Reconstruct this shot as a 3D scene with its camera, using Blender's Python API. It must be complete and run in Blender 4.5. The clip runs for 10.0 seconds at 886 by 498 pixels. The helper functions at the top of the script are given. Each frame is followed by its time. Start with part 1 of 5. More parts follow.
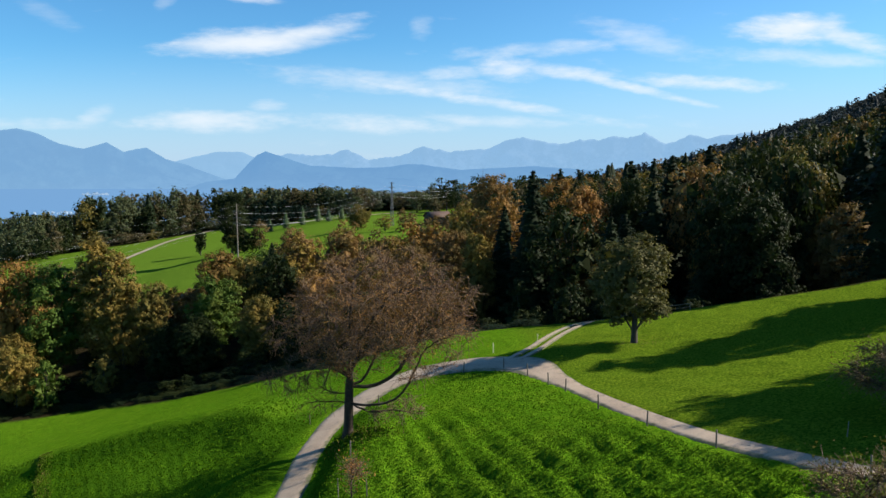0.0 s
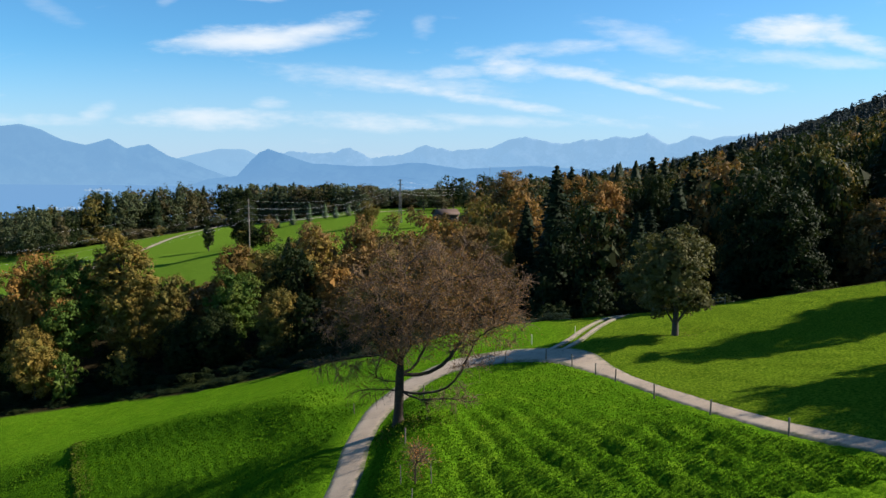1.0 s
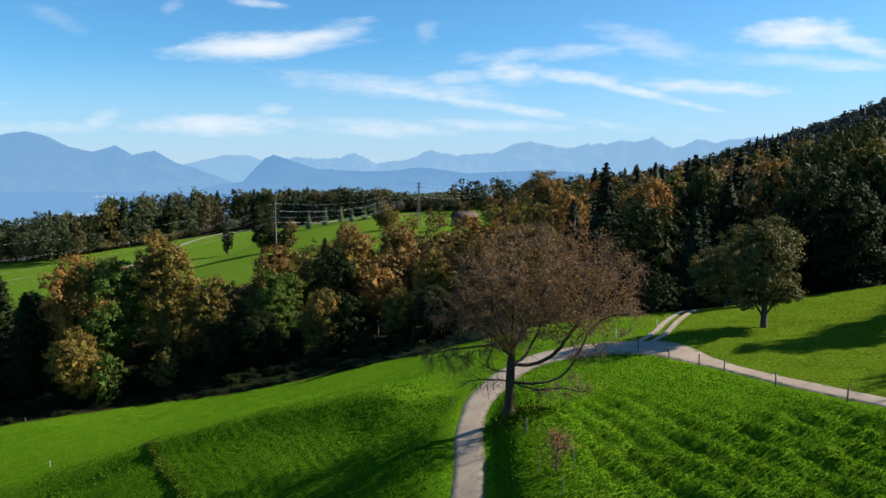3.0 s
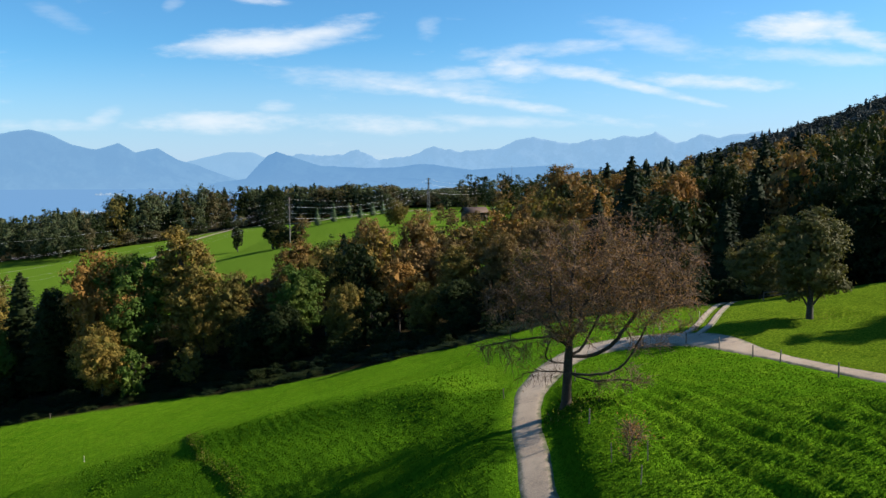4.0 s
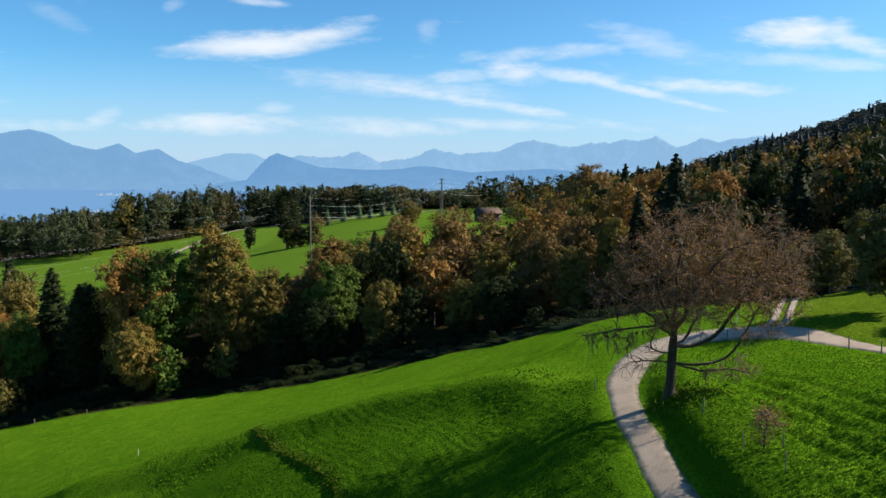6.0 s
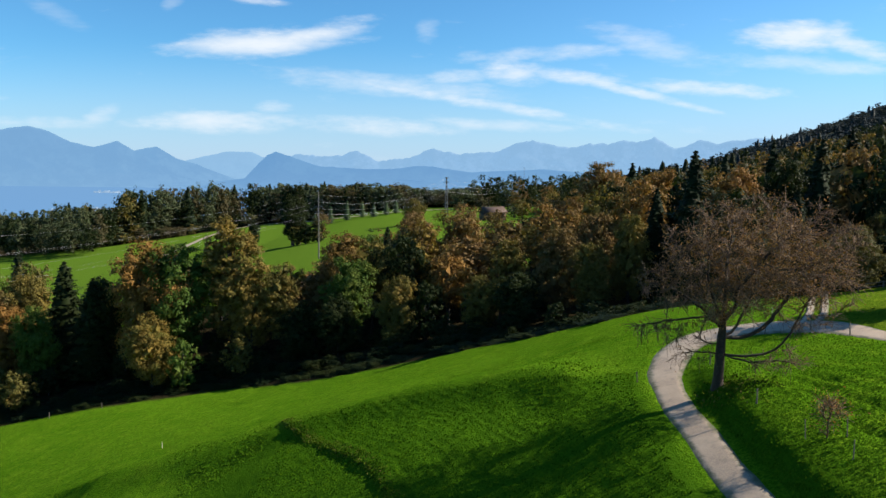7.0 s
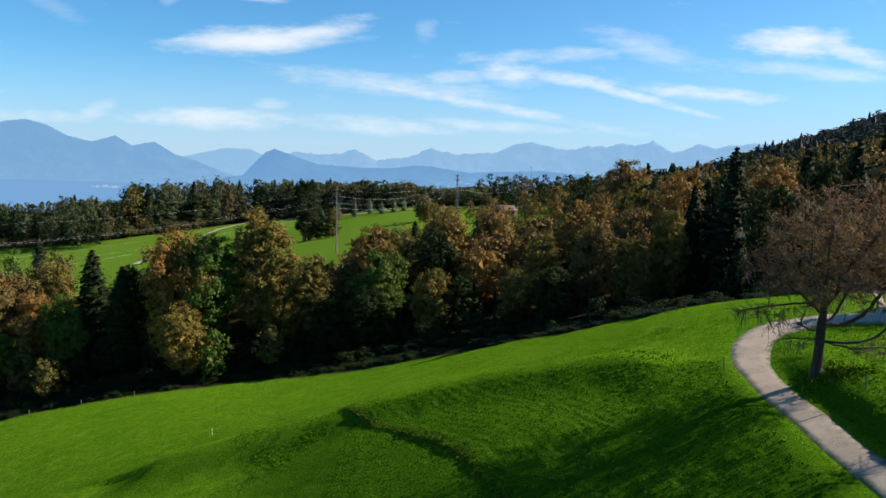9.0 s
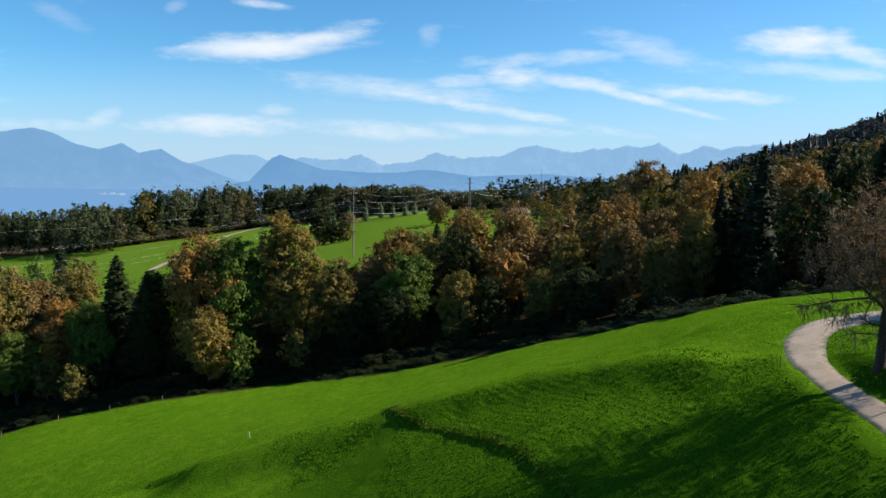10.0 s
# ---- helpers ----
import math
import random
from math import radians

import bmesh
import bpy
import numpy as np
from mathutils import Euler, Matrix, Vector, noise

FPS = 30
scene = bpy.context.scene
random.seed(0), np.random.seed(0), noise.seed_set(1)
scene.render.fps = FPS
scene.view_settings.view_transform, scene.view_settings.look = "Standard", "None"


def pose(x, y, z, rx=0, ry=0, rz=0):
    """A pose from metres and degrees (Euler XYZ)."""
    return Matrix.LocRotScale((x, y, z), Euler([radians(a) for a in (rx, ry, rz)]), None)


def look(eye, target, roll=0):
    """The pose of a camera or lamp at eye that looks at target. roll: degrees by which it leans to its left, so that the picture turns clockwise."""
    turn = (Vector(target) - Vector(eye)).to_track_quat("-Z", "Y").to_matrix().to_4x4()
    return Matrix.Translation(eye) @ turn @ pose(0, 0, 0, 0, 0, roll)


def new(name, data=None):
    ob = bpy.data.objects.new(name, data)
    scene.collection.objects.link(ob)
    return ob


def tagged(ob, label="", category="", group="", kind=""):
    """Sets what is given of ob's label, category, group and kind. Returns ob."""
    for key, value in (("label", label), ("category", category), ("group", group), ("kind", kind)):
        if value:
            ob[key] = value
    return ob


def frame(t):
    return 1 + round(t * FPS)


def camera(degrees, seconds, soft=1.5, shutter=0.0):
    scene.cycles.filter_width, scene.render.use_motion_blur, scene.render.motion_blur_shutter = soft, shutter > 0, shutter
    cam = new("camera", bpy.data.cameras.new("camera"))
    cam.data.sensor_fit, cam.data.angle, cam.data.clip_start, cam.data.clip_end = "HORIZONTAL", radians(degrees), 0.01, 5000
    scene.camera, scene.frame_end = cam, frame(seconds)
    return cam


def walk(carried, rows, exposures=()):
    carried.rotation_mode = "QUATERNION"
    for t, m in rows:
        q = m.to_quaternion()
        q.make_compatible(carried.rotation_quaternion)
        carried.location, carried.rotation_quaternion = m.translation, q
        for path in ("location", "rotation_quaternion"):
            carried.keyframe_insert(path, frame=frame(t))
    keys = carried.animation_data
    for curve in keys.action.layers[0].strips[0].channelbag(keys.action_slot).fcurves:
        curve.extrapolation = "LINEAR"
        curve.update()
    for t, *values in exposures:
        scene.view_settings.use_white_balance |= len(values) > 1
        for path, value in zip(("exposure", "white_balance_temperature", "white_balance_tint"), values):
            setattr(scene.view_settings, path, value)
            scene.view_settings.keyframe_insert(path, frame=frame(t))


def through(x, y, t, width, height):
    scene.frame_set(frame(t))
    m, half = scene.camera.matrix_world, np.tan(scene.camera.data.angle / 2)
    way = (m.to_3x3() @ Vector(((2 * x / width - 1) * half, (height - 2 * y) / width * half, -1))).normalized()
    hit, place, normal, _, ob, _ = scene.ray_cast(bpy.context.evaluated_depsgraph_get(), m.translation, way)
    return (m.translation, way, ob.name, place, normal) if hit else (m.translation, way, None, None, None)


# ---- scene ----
cam = camera(61.2, 10.0)
METRES, EYE, TILT, LEAN, TURN = 45.0, 24.0, -6.0, 0.0, 0.0
ROWS = [
    (0.0, 0.0, 0.0, 0.0, 0.0, 0.0, -0.0),
    (0.5, -0.0488, 0.0048, -0.0113, -0.02, -0.23, -0.3),
    (1.0, -0.0974, 0.0103, -0.022, 0.07, -0.07, -0.46),
    (1.5, -0.1463, 0.0125, -0.0325, 0.12, 0.24, -0.66),
    (2.0, -0.1963, 0.0148, -0.0403, 0.17, 0.39, -0.77),
    (2.5, -0.2468, 0.0177, -0.047, 0.27, 0.4, -0.46),
    (4.0, -0.3993, 0.0248, -0.0621, 0.58, 0.03, 0.07),
    (4.5, -0.45, 0.0273, -0.0669, 0.66, 0.04, 0.12),
    (5.0, -0.497, 0.0277, -0.0737, 0.6, 0.22, -0.03),
    (5.5, -0.5469, 0.0298, -0.0814, 0.56, 0.23, -0.15),
    (7.0, -0.6914, 0.0373, -0.1105, 0.26, 0.23, -0.68),
    (7.5, -0.7401, 0.0383, -0.1219, 0.23, 0.26, -0.87),
    (8.0, -0.788, 0.0398, -0.1329, 0.04, 0.19, -1.04),
    (8.5, -0.8363, 0.0423, -0.1426, -0.13, 0.16, -1.5),
    (9.0, -0.8847, 0.0457, -0.15, -0.08, 0.26, -1.59),
    (9.5, -0.9342, 0.0487, -0.1575, 0.05, 0.45, -1.48),
    (10.0, -0.9839, 0.0494, -0.1625, 0.36, 0.56, -1.04),
]
walk(cam, [(t, pose(0, 0, EYE, TILT, LEAN, TURN) @ pose(METRES * x, METRES * y, METRES * z, 90 + pitch, roll, yaw)) for t, x, y, z, yaw, pitch, roll in ROWS])

# ---- world, sun and exposure ----
SUN_TURN, SUN_HEIGHT = 10.0, 34.0    # degrees: from +x towards +y, above the horizon


class Nodes:
    """A short hand for node trees."""

    def __init__(self, tree):
        self.tree = tree
        tree.nodes.clear()

    def add(self, kind, *links, **values):
        node = self.tree.nodes.new(kind)
        for key, value in values.items():
            if key in ("blend_type", "data_type", "operation", "sky_type", "sun_disc", "sun_elevation", "sun_rotation", "air_density", "dust_density",
                       "ozone_density", "altitude", "noise_dimensions", "feature", "distance", "attribute_name", "musgrave_dimensions"):
                continue
            node.inputs[key.replace("_", " ")].default_value = value
        for socket, source in links:
            self.tree.links.new(source, node.inputs[socket])
        return node

    def math(self, op, a, b=0.0, c=0.0):
        node = self.tree.nodes.new("ShaderNodeMath")
        node.operation = op
        for i, v in enumerate((a, b, c)):
            if isinstance(v, (int, float)):
                node.inputs[i].default_value = v
            else:
                self.tree.links.new(v, node.inputs[i])
        return node.outputs[0]

    def mix(self, f, a, b, blend="MIX"):
        node = self.tree.nodes.new("ShaderNodeMix")
        node.data_type, node.blend_type = "RGBA", blend
        for i, v in ((0, f), (6, a), (7, b)):
            if isinstance(v, (int, float)):
                node.inputs[i].default_value = v
            elif isinstance(v, tuple):
                node.inputs[i].default_value = (*v, 1)
            else:
                self.tree.links.new(v, node.inputs[i])
        return node.outputs[2]

    def noise(self, where, scale, detail=4.0, rough=0.55, kind="Fac"):
        node = self.tree.nodes.new("ShaderNodeTexNoise")
        node.inputs["Scale"].default_value, node.inputs["Detail"].default_value, node.inputs["Roughness"].default_value = scale, detail, rough
        self.tree.links.new(where, node.inputs["Vector"])
        return node.outputs[kind]

    def ramp(self, f, *stops):
        node = self.tree.nodes.new("ShaderNodeValToRGB")
        while len(node.color_ramp.elements) < len(stops):
            node.color_ramp.elements.new(0.5)
        for e, (p, c) in zip(node.color_ramp.elements, stops):
            e.position, e.color = p, (*c, 1) if isinstance(c, tuple) else (c, c, c, 1)
        self.tree.links.new(f, node.inputs[0])
        return node.outputs[0]

    def span(self, v, a, b, c=0.0, d=1.0):
        node = self.tree.nodes.new("ShaderNodeMapRange")
        node.interpolation_type = "SMOOTHSTEP"
        for i, w in zip((1, 2, 3, 4), (a, b, c, d)):
            node.inputs[i].default_value = w
        self.tree.links.new(v, node.inputs[0])
        return node.outputs[0]


world = bpy.data.worlds.new("sky")
scene.world = world
world.use_nodes = True
w = Nodes(world.node_tree)
sky = w.tree.nodes.new("ShaderNodeTexSky")
sky.sky_type, sky.sun_disc = "NISHITA", False
sky.sun_elevation, sky.sun_rotation = radians(SUN_HEIGHT), radians(90 - SUN_TURN)
sky.air_density, sky.dust_density, sky.ozone_density, sky.altitude = 1.0, 0.2, 2.0, 600
way = w.tree.nodes.new("ShaderNodeTexCoord").outputs["Generated"]
axes = w.tree.nodes.new("ShaderNodeSeparateXYZ")
w.tree.links.new(way, axes.inputs[0])
ahead = w.math("MAXIMUM", w.math("ABSOLUTE", axes.outputs[1]), 0.05)
across, up = w.math("DIVIDE", axes.outputs[0], ahead), w.math("DIVIDE", axes.outputs[2], ahead)
flat = w.tree.nodes.new("ShaderNodeCombineXYZ")
for socket, v in ((0, w.math("MULTIPLY", across, 1.0)), (1, w.math("MULTIPLY", up, 3.4))):
    w.tree.links.new(v, flat.inputs[socket])
puff = w.noise(flat.outputs[0], 7.0, 8.0, 0.62)
wisp = w.noise(flat.outputs[0], 26.0, 6.0, 0.6)
edge = w.math("ADD", w.math("MULTIPLY", w.math("SUBTRACT", puff, 0.5), 2.7), w.math("MULTIPLY", w.math("SUBTRACT", wisp, 0.5), 1.7))
cover = None


def cloud(u, v, length, height, lean, strength, ragged=1.0):
    """A drawn-out cloud: its middle across and up the sky, half its length and height, its lean, how white it is."""
    global cover
    c, s = math.cos(radians(lean)), math.sin(radians(lean))
    du, dv = w.math("SUBTRACT", across, u), w.math("SUBTRACT", up, v)
    a = w.math("DIVIDE", w.math("ADD", w.math("MULTIPLY", du, c), w.math("MULTIPLY", dv, s)), length)
    b = w.math("DIVIDE", w.math("SUBTRACT", w.math("MULTIPLY", dv, c), w.math("MULTIPLY", du, s)), height)
    r = w.math("ADD", w.math("MULTIPLY", a, a), w.math("MULTIPLY", b, b))
    body = w.math("MULTIPLY", w.span(w.math("SUBTRACT", r, w.math("MULTIPLY", edge, ragged)), 1.15, 0.1 - 0.85 * ragged), strength)
    cover = body if cover is None else w.math("MAXIMUM", cover, body)


cloud(-0.250, 0.166, 0.125, 0.017, 3, 1.0, 0.4)
cloud(-0.18, 0.176, 0.085, 0.014, 8, 1.0, 0.5)
cloud(-0.245, 0.169, 0.15, 0.021, 5, 1.0)
cloud(-0.15, 0.184, 0.065, 0.016, 12, 1.0)
cloud(-0.25, 0.221, 0.045, 0.008, -6, 0.95)
cloud(0.085, 0.134, 0.055, 0.02, -8, 1.0)
cloud(0.155, 0.128, 0.08, 0.010, -6, 0.95)
cloud(0.24, 0.110, 0.13, 0.0075, -13, 0.95)
cloud(0.12, 0.157, 0.12, 0.012, 4, 0.7)
cloud(0.345, 0.114, 0.11, 0.012, -3, 1.0)
cloud(0.45, 0.182, 0.085, 0.022, 4, 1.0)
cloud(0.455, 0.183, 0.055, 0.014, 4, 0.95, 0.5)
cloud(0.09, 0.132, 0.035, 0.012, -5, 0.95, 0.6)
cloud(0.54, 0.168, 0.12, 0.014, -16, 0.8)
cloud(0.45, 0.148, 0.17, 0.012, -3, 0.6)
cloud(0.28, 0.165, 0.12, 0.020, -16, 0.5)
cloud(0.03, 0.094, 0.26, 0.009, -9, 0.85)
cloud(-0.06, 0.113, 0.18, 0.018, -5, 0.6)
cloud(0.0, 0.125, 0.06, 0.012, 5, 0.7)
cloud(-0.30, 0.063, 0.13, 0.016, 1, 0.8)
cloud(-0.10, 0.061, 0.13, 0.015, -2, 0.8)
cloud(0.08, 0.064, 0.13, 0.009, -2, 0.6)
cloud(-0.23, 0.085, 0.03, 0.010, 0, 0.6)
cloud(-0.028, 0.185, 0.020, 0.017, 50, 0.38)
cloud(-0.51, 0.2, 0.05, 0.014, -25, 0.22)
cloud(-0.46, 0.071, 0.03, 0.013, 20, 0.5)
cloud(-0.55, 0.061, 0.10, 0.010, 0, 0.6)
cloud(-0.36, 0.217, 0.020, 0.010, 30, 0.3)
haze = w.math("MULTIPLY", w.span(up, 0.178, -0.02), 0.84)
veil = w.math("MULTIPLY", w.span(w.math("ADD", puff, w.math("MULTIPLY", wisp, 0.4)), 0.78, 1.05), 0.30)
cover = w.math("MAXIMUM", cover, veil)
glare = w.math("MULTIPLY", w.span(across, -0.15, 0.75), w.math("MULTIPLY", w.span(up, 0.34, 0.02), 0.34))
haze = w.math("MAXIMUM", haze, w.math("ADD", w.math("MULTIPLY", haze, 0.8), glare))
tint = w.mix(1.0, sky.outputs[0], (0.62, 1.24, 1.60), "MULTIPLY")
tint = w.mix(haze, tint, (5.35, 6.75, 9.1))
tint = w.mix(w.math("MULTIPLY", cover, 0.92), tint, (9.3, 9.8, 10.3))
back = w.add("ShaderNodeBackground", ("Color", tint), Strength=0.05)
w.tree.links.new(back.outputs[0], w.tree.nodes.new("ShaderNodeOutputWorld").inputs[0])

lamp = bpy.data.lights.new("sun", "SUN")
lamp.energy, lamp.angle, lamp.color = 5.0, radians(0.53), (1.0, 0.92, 0.78)
sun = new("sun", lamp)
toward = Vector((math.cos(radians(SUN_TURN)) * math.cos(radians(SUN_HEIGHT)), math.sin(radians(SUN_TURN)) * math.cos(radians(SUN_HEIGHT)), math.sin(radians(SUN_HEIGHT))))
sun.matrix_world = look(toward * 300, (0, 0, 0))
scene.view_settings.exposure = 1.0


# ---- materials ----
def material(name, rough=0.8, metal=0.0, light=0.0):
    """A new material and its nodes; finish() closes it."""
    m = bpy.data.materials.new(name)
    m.use_nodes = True
    n = Nodes(m.node_tree)
    n.shader = n.add("ShaderNodeBsdfPrincipled", Roughness=rough, Metallic=metal)
    n.out = n.tree.nodes.new("ShaderNodeOutputMaterial")
    n.tree.links.new(n.shader.outputs[0], n.out.inputs[0])
    n.place = n.tree.nodes.new("ShaderNodeNewGeometry").outputs["Position"]
    n.object = n.tree.nodes.new("ShaderNodeTexCoord").outputs["Object"]
    n.chance = n.tree.nodes.new("ShaderNodeObjectInfo").outputs["Random"]
    n.island = n.tree.nodes.new("ShaderNodeNewGeometry").outputs["Random Per Island"]
    n.made = m
    return n


def colour(n, c):
    n.tree.links.new(c, n.shader.inputs["Base Color"])


def relief(n, height, strength, depth):
    b = n.add("ShaderNodeBump", ("Height", height), Strength=strength, Distance=depth)
    n.tree.links.new(b.outputs[0], n.shader.inputs["Normal"])


def leaf_material(name, dark, middle, bright, through=0.22, odd=None):
    """Leaves: each sprig a shade of its own, each tree a tone of its own, some light coming through."""
    n = material(name, 0.6)
    c = n.ramp(n.island, (0.0, tuple(0.5 * (u + v) for u, v in zip(dark, middle))), (0.5, middle), (1.0, tuple(0.5 * (u + v) for u, v in zip(middle, bright))))
    patch = n.noise(n.object, 0.20, 3.0)
    c = n.mix(n.math("MULTIPLY", n.span(patch, 0.46, 0.68), 0.55), c, odd or bright)
    tone = n.mix(n.chance, (0.74, 0.80, 0.80), (1.22, 1.12, 1.02))
    c = n.mix(1.0, c, tone, "MULTIPLY")
    colour(n, c)
    n.shader.inputs["Specular IOR Level"].default_value = 0.06
    glow = n.add("ShaderNodeBsdfTranslucent", ("Color", n.mix(1.0, c, (1.1, 1.15, 0.6), "MULTIPLY")))
    both = n.add("ShaderNodeMixShader", (1, n.shader.outputs[0]), (2, glow.outputs[0]), Fac=through)
    n.tree.links.new(both.outputs[0], n.out.inputs[0])
    return n.made


LEAF = {
    "pale": leaf_material("leaf_pale", (0.078, 0.072, 0.026), (0.108, 0.098, 0.036), (0.150, 0.132, 0.048), odd=(0.130, 0.106, 0.040)),
    "green": leaf_material("leaf_green", (0.0548, 0.0881, 0.0163), (0.0722, 0.1158, 0.0205), (0.1014, 0.1510, 0.0255), odd=(0.1516, 0.1545, 0.0287)),
    "olive": leaf_material("leaf_olive", (0.0874, 0.0784, 0.0226), (0.1163, 0.1010, 0.0284), (0.1606, 0.1303, 0.0343), odd=(0.2324, 0.1473, 0.0366)),
    "ochre": leaf_material("leaf_ochre", (0.1321, 0.0947, 0.0248), (0.1782, 0.1246, 0.0309), (0.2375, 0.1635, 0.0409), odd=(0.1137, 0.1375, 0.0346)),
    "orange": leaf_material("leaf_orange", (0.1400, 0.0790, 0.0262), (0.1860, 0.1030, 0.0305), (0.2350, 0.1290, 0.0350), odd=(0.1188, 0.1080, 0.0357)),
    "brown": leaf_material("leaf_brown", (0.1246, 0.0794, 0.0344), (0.1688, 0.1041, 0.0418), (0.2185, 0.1337, 0.0507), odd=(0.1026, 0.1114, 0.0427)),
    "rust": leaf_material("leaf_rust", (0.22, 0.100, 0.034), (0.31, 0.145, 0.046), (0.40, 0.21, 0.062), odd=(0.27, 0.165, 0.055)),
    # duller tones for far trees, haze put into the leaf colour
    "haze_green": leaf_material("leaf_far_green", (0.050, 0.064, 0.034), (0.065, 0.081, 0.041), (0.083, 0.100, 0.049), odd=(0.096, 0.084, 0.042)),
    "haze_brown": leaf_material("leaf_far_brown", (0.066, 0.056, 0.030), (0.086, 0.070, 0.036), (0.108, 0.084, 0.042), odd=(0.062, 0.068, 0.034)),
    # bluish tone of the far ridge: the air's haze put into the colour
    "ridge": leaf_material("needle_ridge_haze", (0.013, 0.023, 0.029), (0.017, 0.028, 0.034), (0.022, 0.034, 0.040), 0.1, odd=(0.021, 0.029, 0.032)),
    # dark also serves trees in shade: that shade is put into the leaf colour
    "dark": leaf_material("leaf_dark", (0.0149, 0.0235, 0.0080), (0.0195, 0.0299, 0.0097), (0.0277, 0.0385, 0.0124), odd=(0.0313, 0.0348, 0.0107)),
    "needle": leaf_material("needle", (0.0095, 0.0174, 0.0076), (0.0125, 0.0219, 0.0091), (0.0181, 0.0288, 0.0117), 0.12, odd=(0.0175, 0.0270, 0.0102)),
    "blue": leaf_material("needle_pale", (0.0543, 0.0850, 0.0430), (0.0686, 0.1034, 0.0512), (0.0860, 0.1249, 0.0614), 0.12, odd=(0.0901, 0.1219, 0.0573)),
}

# very dark colours, for the shade between the hill's trees
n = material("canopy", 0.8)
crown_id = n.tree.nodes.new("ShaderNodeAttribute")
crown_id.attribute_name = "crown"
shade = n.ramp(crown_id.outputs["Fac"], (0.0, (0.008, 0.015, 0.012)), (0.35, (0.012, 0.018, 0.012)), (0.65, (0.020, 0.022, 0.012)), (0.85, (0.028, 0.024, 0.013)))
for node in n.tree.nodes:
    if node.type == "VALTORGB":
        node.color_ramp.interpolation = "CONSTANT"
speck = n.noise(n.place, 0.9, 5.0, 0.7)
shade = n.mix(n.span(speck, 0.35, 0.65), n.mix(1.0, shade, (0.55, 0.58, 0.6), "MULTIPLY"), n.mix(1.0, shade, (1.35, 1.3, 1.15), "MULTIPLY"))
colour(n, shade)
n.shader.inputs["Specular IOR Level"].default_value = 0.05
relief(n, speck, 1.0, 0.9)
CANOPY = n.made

n = material("bark", 0.9)
grain = n.noise(n.object, 6.0, 6.0, 0.7)
colour(n, n.ramp(grain, (0.3, (0.018, 0.014, 0.011)), (0.7, (0.065, 0.054, 0.044))))
relief(n, grain, 0.6, 0.05)
BARK = n.made

n = material("twig", 0.85)
colour(n, n.ramp(n.noise(n.object, 2.0, 4.0), (0.3, (0.058, 0.034, 0.019)), (0.7, (0.165, 0.092, 0.048))))
TWIG = n.made

n = material("lichen_bark", 0.9)
grain = n.noise(n.object, 3.5, 6.0, 0.7)
spots = n.noise(n.object, 1.1, 5.0, 0.65)
c = n.ramp(grain, (0.3, (0.014, 0.009, 0.005)), (0.7, (0.052, 0.032, 0.018)))
colour(n, n.mix(n.span(spots, 0.54, 0.68), c, (0.070, 0.056, 0.030)))
relief(n, grain, 0.7, 0.06)
CHERRY_BARK = n.made

# the ground: meadow, with a wooded part given by the mesh
n = material("meadow", 0.75)
wood = n.tree.nodes.new("ShaderNodeAttribute")
wood.attribute_name = "wooded"
rough_grass = n.tree.nodes.new("ShaderNodeAttribute")
rough_grass.attribute_name = "rank"
broad, mid, fine = n.noise(n.place, 0.035, 4.0), n.noise(n.place, 0.35, 6.0, 0.65), n.noise(n.place, 4.6, 6.0, 0.75)
c = n.ramp(broad, (0.35, (0.058, 0.146, 0.006)), (0.65, (0.080, 0.174, 0.008)))
c = n.mix(n.span(mid, 0.42, 0.72), c, (0.102, 0.190, 0.010))
c = n.mix(n.math("MULTIPLY", n.span(fine, 0.56, 0.40), 0.72), c, (0.016, 0.052, 0.001))
c = n.mix(n.math("MULTIPLY", n.span(fine, 0.54, 0.66), 0.6), c, (0.165, 0.235, 0.008))
spot = n.tree.nodes.new("ShaderNodeSeparateXYZ")
n.tree.links.new(n.place, spot.inputs[0])
uphill = n.tree.nodes.new("ShaderNodeAttribute")
uphill.attribute_name = "grazed"
grazed = n.math("MULTIPLY", n.span(n.math("ADD", uphill.outputs["Fac"], n.math("MULTIPLY", n.math("SUBTRACT", broad, 0.5), 0.9)), 0.15, 0.95), 0.6)
c = n.mix(grazed, c, n.mix(n.span(fine, 0.40, 0.62), (0.040, 0.080, 0.006), (0.142, 0.168, 0.016)))
c = n.mix(n.span(spot.outputs[1], 225, 265), c, n.mix(mid, (0.066, 0.124, 0.011), (0.092, 0.156, 0.017)))
c = n.mix(n.math("MULTIPLY", n.span(n.noise(n.place, 0.9, 5.0, 0.7), 0.66, 0.76), 0.5), c, (0.085, 0.095, 0.014))
c = n.mix(n.math("MULTIPLY", rough_grass.outputs["Fac"], n.span(mid, 0.3, 0.6)), c, (0.045, 0.062, 0.012))
# leaf litter, its colour darkened so that the wood's floor looks shaded
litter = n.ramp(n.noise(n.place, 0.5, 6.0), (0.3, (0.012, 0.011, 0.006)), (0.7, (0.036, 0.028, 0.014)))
unmown_shade = n.tree.nodes.new("ShaderNodeAttribute")
unmown_shade.attribute_name = "unmown_shade"
# rank slope darkened: shadow and grazing light put into its colour
c = n.mix(n.math("MULTIPLY", unmown_shade.outputs["Fac"], 0.85), c, n.mix(fine, (0.016, 0.056, 0.002), (0.054, 0.124, 0.006)))
swath, swathed = n.tree.nodes.new("ShaderNodeAttribute"), n.tree.nodes.new("ShaderNodeAttribute")
swath.attribute_name, swathed.attribute_name = "swath", "swathed"
